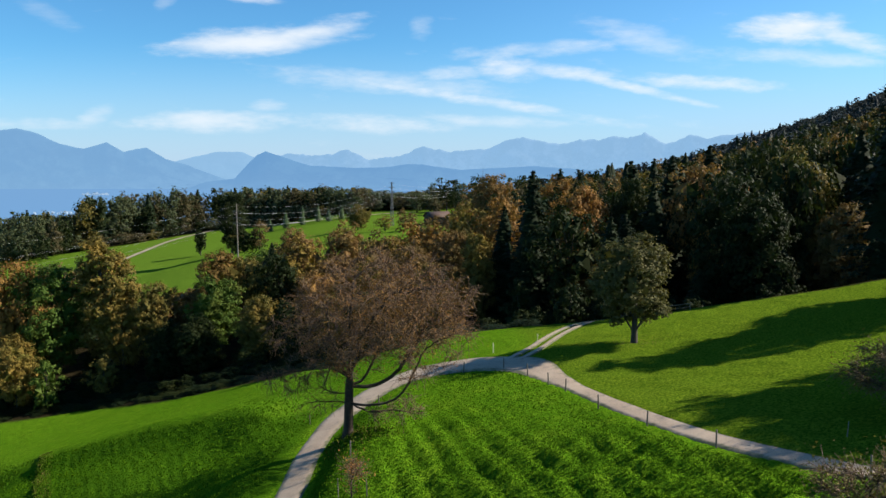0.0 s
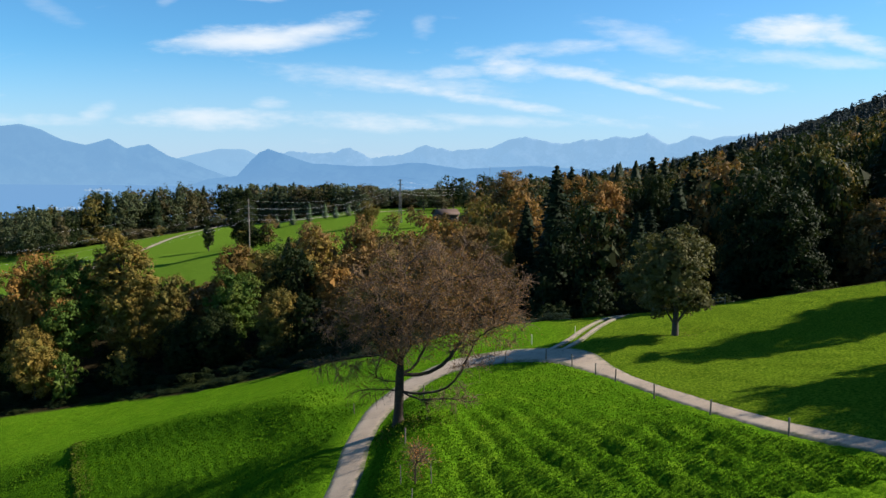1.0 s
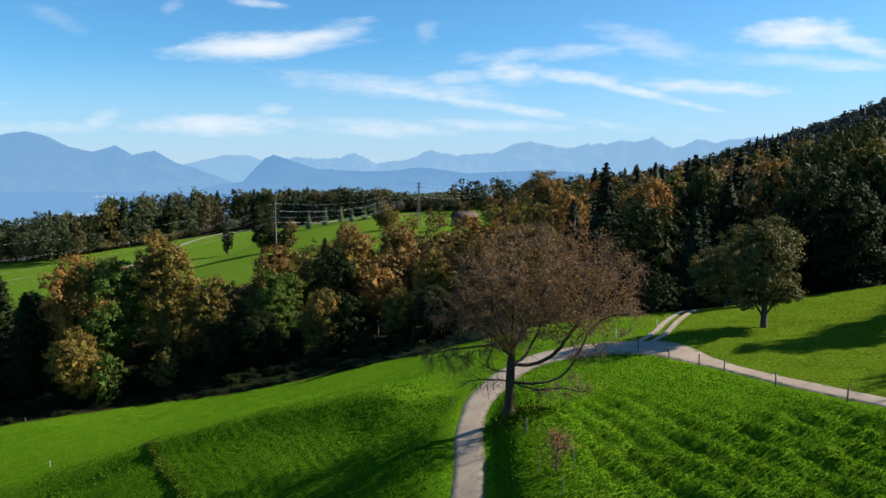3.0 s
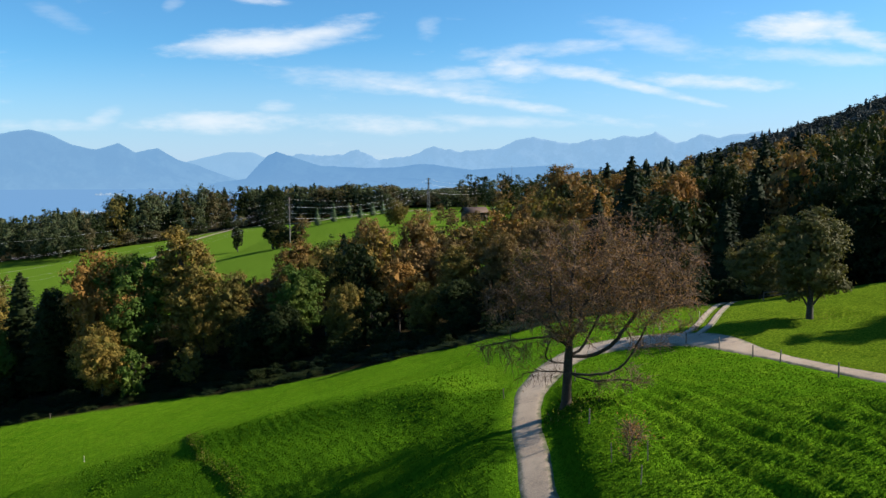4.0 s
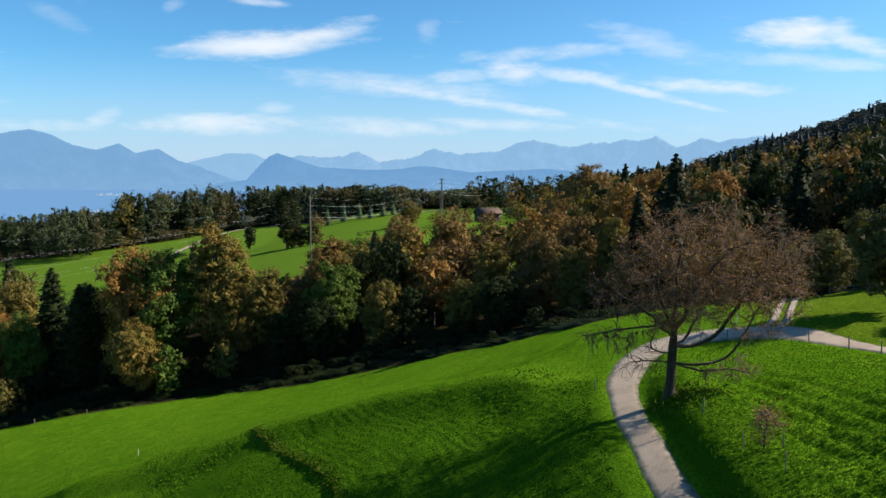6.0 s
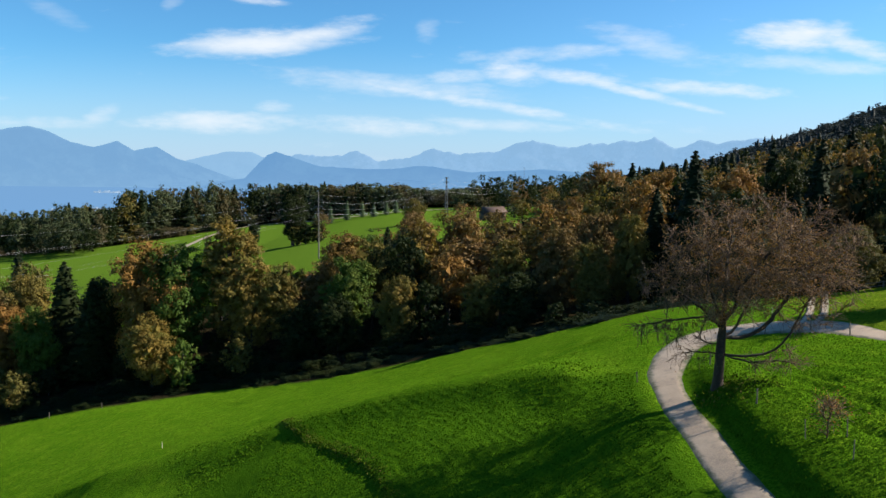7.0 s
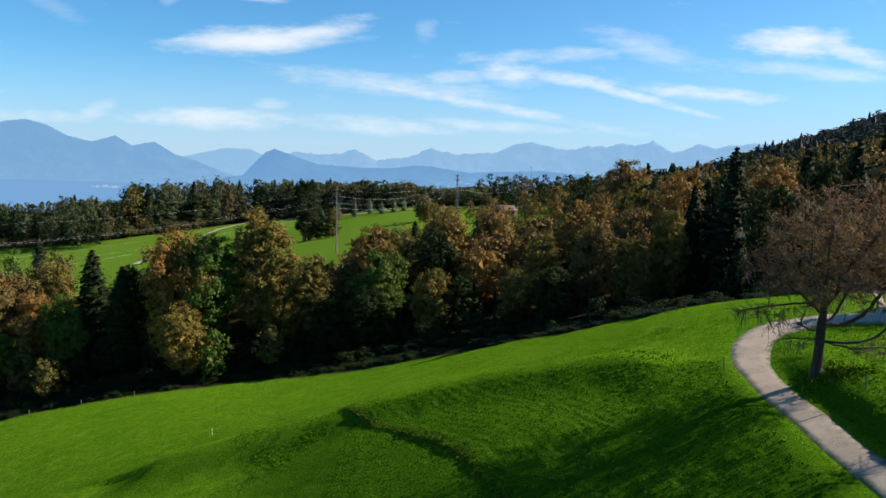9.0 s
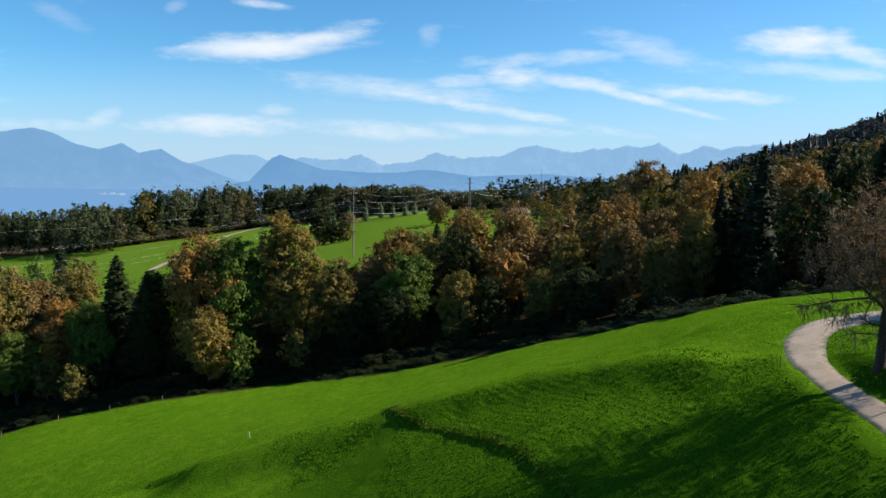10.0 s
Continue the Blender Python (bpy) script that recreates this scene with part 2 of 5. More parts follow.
wave = n.math("SINE", n.math("MULTIPLY", n.math("ADD", swath.outputs["Fac"], n.math("MULTIPLY", mid, 1.1)), 2 * math.pi / 1.05))
wave = n.math("MULTIPLY", n.math("MULTIPLY", wave, swathed.outputs["Fac"]), n.span(mid, 0.36, 0.62))
# troughs between the swaths also darkened, their shade put into the colour
c = n.mix(n.math("MULTIPLY", n.span(wave, 0.0, -0.8), 0.26), c, (0.020, 0.062, 0.003))
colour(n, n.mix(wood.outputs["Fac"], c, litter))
n.shader.inputs["Specular IOR Level"].default_value = 0.0
relief(n, n.math("ADD", n.math("ADD", fine, n.math("MULTIPLY", mid, 1.5)), n.math("MULTIPLY", wave, 0.36)), 1.0, 0.17)
MEADOW = n.made

n = material("tuft", 0.9)
n.shader.inputs["Specular IOR Level"].default_value = 0.0
c = n.ramp(n.island, (0.0, (0.036, 0.094, 0.004)), (0.6, (0.056, 0.128, 0.006)), (1.0, (0.080, 0.156, 0.009)))
colour(n, c)
glow = n.add("ShaderNodeBsdfTranslucent", ("Color", c))
both = n.add("ShaderNodeMixShader", (1, n.shader.outputs[0]), (2, glow.outputs[0]), Fac=0.35)
n.tree.links.new(both.outputs[0], n.out.inputs[0])
TUFT = n.made

n = material("dry_tuft", 0.9)
n.shader.inputs["Specular IOR Level"].default_value = 0.0
colour(n, n.ramp(n.island, (0.0, (0.025, 0.060, 0.003)), (0.45, (0.055, 0.105, 0.006)), (0.8, (0.10, 0.125, 0.014)), (1.0, (0.17, 0.135, 0.045))))
DRY = n.made

n = material("leaf_litter", 0.9)
colour(n, n.ramp(n.island, (0.0, (0.10, 0.062, 0.028)), (0.6, (0.17, 0.105, 0.045)), (1.0, (0.25, 0.17, 0.075))))
LITTER = n.made

# darker copy of the tuft colour, for the shaded slope
n = material("rank_tuft_shade", 0.9)
n.shader.inputs["Specular IOR Level"].default_value = 0.0
colour(n, n.ramp(n.island, (0.0, (0.020, 0.056, 0.002)), (0.6, (0.034, 0.086, 0.003)), (1.0, (0.060, 0.122, 0.004))))
RANK_SHADE = n.made

n = material("lane", 0.85)
fine, mid, broad = n.noise(n.place, 9.0, 5.0, 0.7), n.noise(n.place, 1.2, 5.0, 0.65), n.noise(n.place, 0.25, 3.0)
c = n.ramp(fine, (0.3, (0.205, 0.152, 0.112)), (0.7, (0.355, 0.272, 0.195)))
c = n.mix(n.math("MULTIPLY", n.span(mid, 0.5, 0.68), 0.45), c, (0.11, 0.095, 0.078))
c = n.mix(n.math("MULTIPLY", n.span(broad, 0.45, 0.65), 0.35), c, (0.43, 0.335, 0.245))
worn = n.tree.nodes.new("ShaderNodeAttribute")
worn.attribute_name = "verge"
c = n.mix(n.math("MULTIPLY", n.span(n.math("ADD", worn.outputs["Fac"], n.math("SUBTRACT", mid, 0.5)), 0.55, 0.95), 0.85), c, (0.05, 0.065, 0.015))
colour(n, c)
relief(n, n.math("ADD", fine, mid), 0.5, 0.03)
LANE = n.made


def plain(name, dark, bright, scale=2.0, rough=0.8, metal=0.0, bump=0.3, depth=0.02):
    n = material(name, rough, metal)
    f = n.noise(n.object, scale, 6.0, 0.65)
    colour(n, n.ramp(f, (0.3, dark), (0.7, bright)))
    relief(n, f, bump, depth)
    return n.made


POST = plain("weathered_wood", (0.055, 0.045, 0.035), (0.17, 0.14, 0.11), 7.0)
PALE_POST = plain("pale_post", (0.45, 0.42, 0.30), (0.62, 0.58, 0.42), 5.0, 0.6)
POLE = plain("pole_wood", (0.13, 0.11, 0.09), (0.22, 0.19, 0.16), 1.5)
STEEL = plain("galvanised_steel", (0.075, 0.080, 0.085), (0.13, 0.135, 0.14), 3.0, 0.6, 0.3)
WIRE = plain("wire", (0.50, 0.50, 0.51), (0.62, 0.62, 0.62), 1.0, 0.5, 0.0)
BARN = plain("barn_boards", (0.035, 0.020, 0.013), (0.075, 0.045, 0.03), 0.8)
TILE = plain("roof_tiles", (0.048, 0.026, 0.017), (0.085, 0.046, 0.030), 0.9)
RENDERED = plain("white_render", (0.35, 0.33, 0.30), (0.48, 0.46, 0.43), 0.6)
GLASS = plain("dark_window", (0.03, 0.035, 0.04), (0.06, 0.07, 0.08), 0.5, 0.15)


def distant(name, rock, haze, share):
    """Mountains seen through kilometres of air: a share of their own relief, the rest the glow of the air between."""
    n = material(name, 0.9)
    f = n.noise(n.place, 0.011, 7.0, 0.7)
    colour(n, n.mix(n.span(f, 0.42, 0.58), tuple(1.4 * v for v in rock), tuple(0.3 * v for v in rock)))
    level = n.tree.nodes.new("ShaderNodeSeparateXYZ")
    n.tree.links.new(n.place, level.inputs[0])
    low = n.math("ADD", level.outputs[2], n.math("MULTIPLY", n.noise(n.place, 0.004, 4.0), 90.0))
    # haze emitted by the surface itself, paler towards the foot
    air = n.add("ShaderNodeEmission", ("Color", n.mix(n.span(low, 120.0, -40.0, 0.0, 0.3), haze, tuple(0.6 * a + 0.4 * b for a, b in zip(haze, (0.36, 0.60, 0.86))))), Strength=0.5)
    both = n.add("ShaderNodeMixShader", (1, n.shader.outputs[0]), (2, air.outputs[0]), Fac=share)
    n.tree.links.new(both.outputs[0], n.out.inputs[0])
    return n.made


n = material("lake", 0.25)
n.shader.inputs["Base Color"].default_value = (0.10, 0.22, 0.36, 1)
# haze over the water, emitted by the lake's own surface
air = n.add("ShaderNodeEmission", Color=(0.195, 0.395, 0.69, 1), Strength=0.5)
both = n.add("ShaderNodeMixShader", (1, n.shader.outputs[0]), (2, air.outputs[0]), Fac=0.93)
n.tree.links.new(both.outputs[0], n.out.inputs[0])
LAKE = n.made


# ---- mesh helpers ----
class Build:
    """Gathers points and faces for one mesh."""

    def __init__(self):
        self.points, self.faces, self.count = [], [], 0

    def add(self, points, faces):
        points = np.asarray(points, float)
        faces = np.asarray(faces, int)
        self.points.append(points)
        self.faces.append(faces + self.count)
        self.count += len(points)
        return self

    def mesh(self, name, mat, smooth_faces=False, attributes=()):
        me = bpy.data.meshes.new(name)
        pts = np.concatenate(self.points)
        me.vertices.add(len(pts))
        me.vertices.foreach_set("co", pts.astype(np.float32).ravel())
        loops = np.concatenate([f.ravel() for f in self.faces])
        sizes = np.concatenate([np.full(len(f), f.shape[1]) for f in self.faces])
        me.loops.add(len(loops))
        me.loops.foreach_set("vertex_index", loops.astype(np.int32))
        me.polygons.add(len(sizes))
        me.polygons.foreach_set("loop_start", np.concatenate(([0], np.cumsum(sizes)[:-1])).astype(np.int32))
        if smooth_faces:
            me.polygons.foreach_set("use_smooth", np.ones(len(sizes), bool))
        for key, values in attributes:
            me.attributes.new(key, "FLOAT", "POINT").data.foreach_set("value", values.astype(np.float32).ravel())
        me.update(calc_edges=True)
        me.materials.append(mat)
        return me


def part(name, data, parent=None, label=""):
    """Links a mesh, or what a Build holds, as one part under a thing."""
    ob = new(name, data)
    ob.parent = parent
    return tagged(ob, label=label)


def thing(name, m, label, category, group="", kind=""):
    ob = new(name)
    ob.empty_display_size = 0.3
    ob.matrix_basis = m
    return tagged(ob, label, category, group, kind)


def grid_faces(rows, cols):
    i = np.arange((rows - 1) * cols).reshape(rows - 1, cols)[:, :-1].ravel()
    return np.stack([i, i + 1, i + cols + 1, i + cols], -1)


def tube(b, points, radii, sides=6):
    """A round bar along points, tapering by radii."""
    points, radii = np.asarray(points, float), np.asarray(radii, float)
    ways = np.gradient(points, axis=0)
    ways /= np.linalg.norm(ways, axis=1, keepdims=True) + 1e-9
    ref = np.where(np.abs(ways[:, 2:3]) > 0.8, (1.0, 0, 0), (0, 0, 1.0))
    a = np.cross(ways, ref)
    a /= np.linalg.norm(a, axis=1, keepdims=True) + 1e-9
    c = np.cross(ways, a)
    turn = np.arange(sides) * 2 * np.pi / sides
    ring = points[:, None] + radii[:, None, None] * (a[:, None] * np.cos(turn)[:, None] + c[:, None] * np.sin(turn)[:, None])
    k = np.arange(len(points) - 1)[:, None] * sides
    s, e = np.arange(sides)[None], (np.arange(sides)[None] + 1) % sides
    return b.add(ring.reshape(-1, 3), np.stack([k + s, k + e, k + sides + e, k + sides + s], -1).reshape(-1, 4))


def box(b, low, high):
    x, y, z = zip(low, high)
    pts = [(x[i], y[j], z[k]) for i in (0, 1) for j in (0, 1) for k in (0, 1)]
    return b.add(pts, [(0, 1, 3, 2), (4, 6, 7, 5), (0, 4, 5, 1), (2, 3, 7, 6), (0, 2, 6, 4), (1, 5, 7, 3)])


def wave_noise(x, y, size, seed):
    """Smooth value noise, about -1 to 1."""
    u, v = x / size + seed * 17.3, y / size - seed * 9.1
    i, j = np.floor(u), np.floor(v)
    a, c = u - i, v - j
    a, c = a * a * (3 - 2 * a), c * c * (3 - 2 * c)

    def at(p, q):
        h = np.sin(p * 127.1 + q * 311.7 + seed * 74.7) * 43758.5453
        return (h - np.floor(h)) * 2 - 1
    return (at(i, j) * (1 - a) + at(i + 1, j) * a) * (1 - c) + (at(i, j + 1) * (1 - a) + at(i + 1, j + 1) * a) * c


def fbm(x, y, size, seed, octaves=4):
    return sum(wave_noise(x, y, size / 2 ** k, seed + k) / 1.8 ** k for k in range(octaves)) / 1.8


# ---- the lie of the land ----

# spot heights of the near meadow on a 25 m grid, x from -150 to 75, y from 20 to 170
HEIGHTS = np.array([
    (-50.0, -41.5, -32.6, -23.6, -14.4, -5.2, 3.0, 8.1, 11.1, 14.0),
    (-49.6, -41.1, -32.1, -23.3, -14.4, -5.5, 2.8, 8.0, 10.9, 14.0),
    (-49.0, -40.5, -31.4, -22.3, -13.1, -4.0, 2.3, 5.9, 10.2, 13.6),
    (-47.5, -39.3, -30.7, -22.0, -13.1, -6.2, 1.4, 4.7, 8.6, 12.5),
    (-44.7, -37.5, -30.6, -23.9, -17.7, -10.5, -2.9, 0.0, 4.5, 8.0),
    (-42.3, -36.1, -31.2, -26.9, -21.0, -14.3, -8.3, -4.5, 0.5, 4.0),
    (-42.0, -36.2, -31.9, -28.2, -22.6, -15.7, -9.0, -6.0, -2.0, 2.0)])


def smooth(a, b, v):
    s = np.clip((v - a) / (b - a), 0, 1)
    return s * s * (3 - 2 * s)


def cubic(p, s):
    return p[1] + 0.5 * s * (p[2] - p[0] + s * (2 * p[0] - 5 * p[1] + 4 * p[2] - p[3] + s * (3 * (p[1] - p[2]) + p[3] - p[0])))


def near_height(x, y):
    u, v = np.clip((x + 150) / 25, 0, 9), np.clip((y - 20) / 25, 0, 6)
    i, j = np.minimum(u.astype(int), 8), np.minimum(v.astype(int), 5)
    rows = []
    for dj in (-1, 0, 1, 2):
        jj = np.clip(j + dj, 0, 6)
        rows.append(cubic([HEIGHTS[jj, np.clip(i + di, 0, 9)] for di in (-1, 0, 1, 2)], u - i))
    return cubic(rows, v - j)


def margin(x):
    """Where the meadow ends and the wood begins."""
    return np.interp(x, (-200, -116, -80, -55, -22, -6, 4, 12, 20, 36, 50, 80, 200), (150, 158, 160, 149, 137, 117, 111, 107, 106, 99, 97, 101, 110))


def far_height(x, y):
    """The ground beyond: a wooded trough, a meadow that climbs towards its far end, the hill on the sunny side, the fall to the lake."""
    a = np.clip(-x, 0, 150)
    left = -0.02 * a - 0.00074 * a * a - 0.11 * np.clip(-x - 150, 0, 250)
    rise = 3 * smooth(440, 620, y) * smooth(-10, -90, x)
    yy = np.clip(y, 200, 1500)
    hill = 0.34 * np.clip(x - 10, 0, 0.75 * yy) ** 2 / yy * (0.88 + 0.12 * yy / 1500) * smooth(130, 330, y) * smooth(2200, 1550, y)
    trench = -11 * np.exp(-((y - 190) / 45) ** 2) * smooth(30, -40, x)
    drop = -95 * smooth(850, 1900, y) * smooth(300, -100, x - 0.2 * y)
    return -9 + left + rise + hill + trench + drop


def ground_height(x, y):
    x, y = np.asarray(x, float), np.asarray(y, float)
    w = smooth(0, 34, y - margin(x) - 1)
    w = np.maximum(w, smooth(80, 300, np.maximum(-x - 70, x)))
    return near_height(x, y) * (1 - w) + far_height(x, y) * w


def glide(points, step=0.6):
    """A smooth line through a few points of the plan."""
    p = np.array(points, float)
    p = np.vstack([2 * p[0] - p[1], p, 2 * p[-1] - p[-2]])
    out = []
    for k in range(1, len(p) - 2):
        count = max(2, int(np.linalg.norm(p[k + 1] - p[k]) / step))
        for s in np.arange(count) / count:
            out.append(cubic(p[k - 1:k + 3], s))
    return np.array(out + [p[-2]])


LANE_LINE = glide([(-4, -60), (-8, -20), (-10.6, 8), (-11.8, 30), (-12.0, 49), (-11.7, 56), (-11.6, 62), (-10.9, 67.5), (-10.0, 71.5), (-7.6, 77.0), (-5.6, 79.8), (-2.6, 81.6), (1.6, 81.4), (6.0, 79.8), (9.0, 77.0), (11.0, 70.4),
                   (13.6, 60.4), (15.8, 52.4), (17.9, 46.8), (20.5, 42.2), (23.4, 38.4), (31, 31), (44, 22)])
TRACK_LINE = glide([(7.6, 80.2), (10.6, 84.5), (13.2, 89.5), (16.0, 95), (19.0, 101), (22.5, 107), (30, 114)])
CUT_LINE = glide([(-52.5, 94.5), (-50.6, 90.5), (-46.8, 83), (-43.0, 75.5), (-39.6, 69.5), (-36.4, 62.5), (-33.5, 55), (-31, 47)])
BENCH_LINE = glide([(-75, 97), (-60, 93.5), (-50, 93), (-38, 89), (-27, 83.5), (-17, 77)])


def widths(line):
    """Half the width of the lane along its line: wide round the bend and at the junction, narrow beyond."""
    bend = smooth(64, 80, line[:, 1])
    narrow = smooth(8, 12, line[:, 0]) * smooth(78, 70, line[:, 1])
    return 1.30 + 0.95 * bend + 0.75 * bend * smooth(-7, -2, line[:, 0]) * smooth(12, 8, line[:, 0]) - 0.33 * narrow


LANE_HALF = widths(LANE_LINE)


def away(x, y, line, half=None):
    """Distance to a line of the plan (to its edge, given half its width), and the side (plus: to its right, going along it)."""
    shape, x, y = np.shape(x), np.ravel(x), np.ravel(y)
    d, side = np.full(len(x), 1e3), np.zeros(len(x))
    low, high = line.min(0) - 40, line.max(0) + 40
    near = np.nonzero((x > low[0]) & (x < high[0]) & (y > low[1]) & (y < high[1]))[0]
    ways = np.gradient(line, axis=0)
    for k in range(0, len(near), 20000):
        m = near[k:k + 20000]
        gap = (x[m, None] - line[None, :, 0]) ** 2 + (y[m, None] - line[None, :, 1]) ** 2
        i = gap.argmin(1)
        d[m] = np.sqrt(gap[np.arange(len(m)), i]) - (0 if half is None else half[i])
        side[m] = np.sign(ways[i, 1] * (x[m] - line[i, 0]) - ways[i, 0] * (y[m] - line[i, 1]))
    return d.reshape(shape), side.reshape(shape)


def wood_edge(x):
    """Where the distant wood begins behind the far meadow."""
    return np.interp(x, (-600, -311, -260, -225, -200, -144, -85, 20, 60), (590, 592, 640, 715, 728, 690, 640, 640, 760))


def land(x, y):
    """The height of the meadow with its banks, cut and bench, and how far each place is from the lanes and the cut."""
    x, y = np.asarray(x, float), np.asarray(y, float)
    z = ground_height(x, y)
    lane, side = away(x, y, LANE_LINE)
    s = np.where(side > 0, lane, -lane)
    lower = smooth(66, 52, y)
    z = z + (0.75 + 0.25 * lower) * smooth(1.9, 4.0 - 0.4 * lower, s) * smooth(18, 6, s) * smooth(75, 66, y) * smooth(0, -6, x)
    fall = -s
    z = z + smooth(76, 68, y) * smooth(-4, -8, x) * (0.2 * smooth(1.6, 3.4, fall) - (1.0 + 0.75 * smooth(67, 60, y)) * smooth(2.2, 14.5, fall) + (0.8 + 0.75 * smooth(67, 60, y)) * smooth(14, 29, fall))
    z = z + 0.75 * smooth(60, 67, y) * smooth(92, 86, y) * smooth(-13, -21, x) * smooth(-58, -47, x)
    cut, cut_side = away(x, y, CUT_LINE)
    c = np.where(cut_side < 0, cut, -cut)
    z = z + 0.28 * smooth(-0.25, 0.35, c) * smooth(22, 6, c) * smooth(47, 55, y) * smooth(95, 91, y)
    bench, bench_side = away(x, y, BENCH_LINE)
    z = z + smooth(-12, -22, x) * (1.0 * np.exp(-(bench / 4.2) ** 2) - 0.7 * np.exp(-((np.where(bench_side > 0, bench, -bench) - 8) / 4.2) ** 2) * (bench < 30))
    return z, lane, np.abs(c)


def land_z(x, y):
    return float(land(np.array([x]), np.array([y]))[0][0])


def graded(*runs):
    """Grid lines: from, to, step; the step grows evenly where two are given."""
    out = []
    for a, b, s, e in runs:
        v = a
        while v < b - 1e-6:
            out.append(v)
            v += s + (e - s) * (v - a) / (b - a)
    return np.array(out + [runs[-1][1]])


gx = graded((-4500, -400, 420, 25), (-400, -150, 22, 4), (-150, -80, 3.5, 0.8), (-80, 45, 0.48, 0.48), (45, 110, 0.6, 4), (110, 500, 5, 30), (500, 4500, 40, 420))
gy = graded((-600, 20, 90, 6), (20, 38, 3, 0.5), (38, 110, 0.48, 0.48), (110, 165, 0.5, 1.4), (165, 320, 2, 6), (320, 900, 7, 16), (900, 4900, 25, 260))
X, Y = np.meshgrid(gx, gy)
Z, to_lane, to_cut = land(X, Y)
track, _ = away(X, Y, TRACK_LINE)
lane_edge, _ = away(X, Y, LANE_LINE, LANE_HALF)
clear = smooth(-0.45, 0.15, lane_edge) * smooth(0.9, 1.5, track)
open_meadow = smooth(4, -3, Y - margin(X)) * smooth(130, 70, np.abs(X))
tufty = 0.07 * fbm(X, Y, 1.6, 3, 3) + 0.16 * fbm(X, Y, 7.0, 5, 3)
# the field inside the bend lies in mown rows, the slope below the bench in finer ones
rows_at = X * 0.97 + Y * 0.24
field = smooth(27, 37, Y) * smooth(-7.5, -4.5, X - 0.02 * Y) * smooth(72, 60, Y + 0.9 * np.maximum(X, 0))
tufty += field * ((0.14 + 0.11 * fbm(X, Y, 6, 12, 2)) * np.sin(2 * np.pi * (rows_at + 0.6 * fbm(X, Y, 9, 11, 3)) / 1.9) + (0.10 + 0.24 * smooth(60, 50, Y + 0.25 * X)) * fbm(X * 1.4 + 0.3 * Y, Y * 0.7, 1.5, 13, 3) + 0.10 * fbm(X, Y, 0.95, 14, 1))
bank = smooth(1.4, 2.0, to_lane) * smooth(5.5, 3.5, to_lane) * smooth(-11, -9, X) * smooth(0, -5, X) * smooth(75, 66, Y)
tufty += bank * 0.30 * fbm(X, Y, 1.3, 19, 3)
cut_gap, cut_left = away(X, Y, CUT_LINE)
beyond_cut = np.where(cut_left < 0, cut_gap, -cut_gap)
bench_gap, bench_side = away(X, Y, BENCH_LINE)
below = np.where(bench_side > 0, bench_gap, -bench_gap)
# rank grass below the bench; also where the colour is darkened for shade
unmown_shade = smooth(0.5, 4.0, below) * smooth(-66, -56, X) * smooth(0.2, 1.2, lane_edge) * smooth(-9.5, -12, X + 0.02 * Y) * smooth(100, 90, Y)
tufty += smooth(-14, -22, X) * smooth(92, 84, Y) * 0.06 * fbm(X + 0.6 * Y, Y * 3.0, 4.0, 17, 3)
swath = beyond_cut + 1.0 * fbm(X, Y, 16, 15, 2)
swath = np.where(below < 1.0, 0.9 * bench_gap + 0.5 * fbm(X, Y, 20, 18, 2), swath)
swathed = smooth(-10, -15, X) * smooth(-70, -55, X) * smooth(0.8, 2.5, lane_edge) * (0.85 * smooth(1.0, 4.0, below) * smooth(30, 14, beyond_cut) * smooth(-4, 0, beyond_cut) + 0.5 * smooth(-1.0, -5.0, below) * smooth(-24, -14, below))
tufty += 0.06 * unmown_shade * fbm(X, Y, 1.5, 37, 3)
tufty += 0.24 * unmown_shade * smooth(-38, -28, X) * smooth(80, 70, Y) * fbm(X * 0.8, Y, 1.5, 39, 3)
lane_gap, lane_side = away(X, Y, LANE_LINE)
grazed = smooth(4, 16, X) * smooth(1.0, -1.0, lane_gap * np.sign(lane_side))
tufty += grazed * smooth(180, 120, Y) * (0.16 * fbm(X, Y, 2.2, 41, 3) + 0.10 * fbm(X, Y * 2.2 + X, 2.6, 43, 2))
Z = Z + open_meadow * clear * tufty * (0.35 + 0.65 * smooth(0.0, 2.0, lane_edge)) - 0.13 * (1 - clear) * open_meadow
Z = Z + (1 - open_meadow) * fbm(X, Y, 40, 21, 3) * 0.6 * smooth(130, 200, np.hypot(X, Y))
rough_cut = np.exp(-(to_cut / 0.6) ** 2) * smooth(50, 56, Y) * smooth(95, 91, Y)
Z = Z + rough_cut * 0.25 * fbm(X, Y, 0.9, 33, 2)
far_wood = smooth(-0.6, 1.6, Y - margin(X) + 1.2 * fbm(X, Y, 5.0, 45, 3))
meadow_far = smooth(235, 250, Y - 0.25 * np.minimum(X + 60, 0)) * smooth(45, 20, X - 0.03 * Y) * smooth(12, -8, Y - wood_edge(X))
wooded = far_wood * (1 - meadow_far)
# the lane's bank takes the same darkened colour, for its shaded face
ground = new("ground", Build().add(np.stack([X, Y, Z], -1).reshape(-1, 3), grid_faces(*X.shape)).mesh("ground", MEADOW, True, (("wooded", wooded), ("rank", rough_cut), ("unmown_shade", np.maximum(unmown_shade, bank)), ("swath", swath), ("swathed", swathed), ("grazed", grazed))))
tagged(ground, "sunlit green meadows rolling over hills, litter darkened for shade under the woods", "ground", kind="structure")


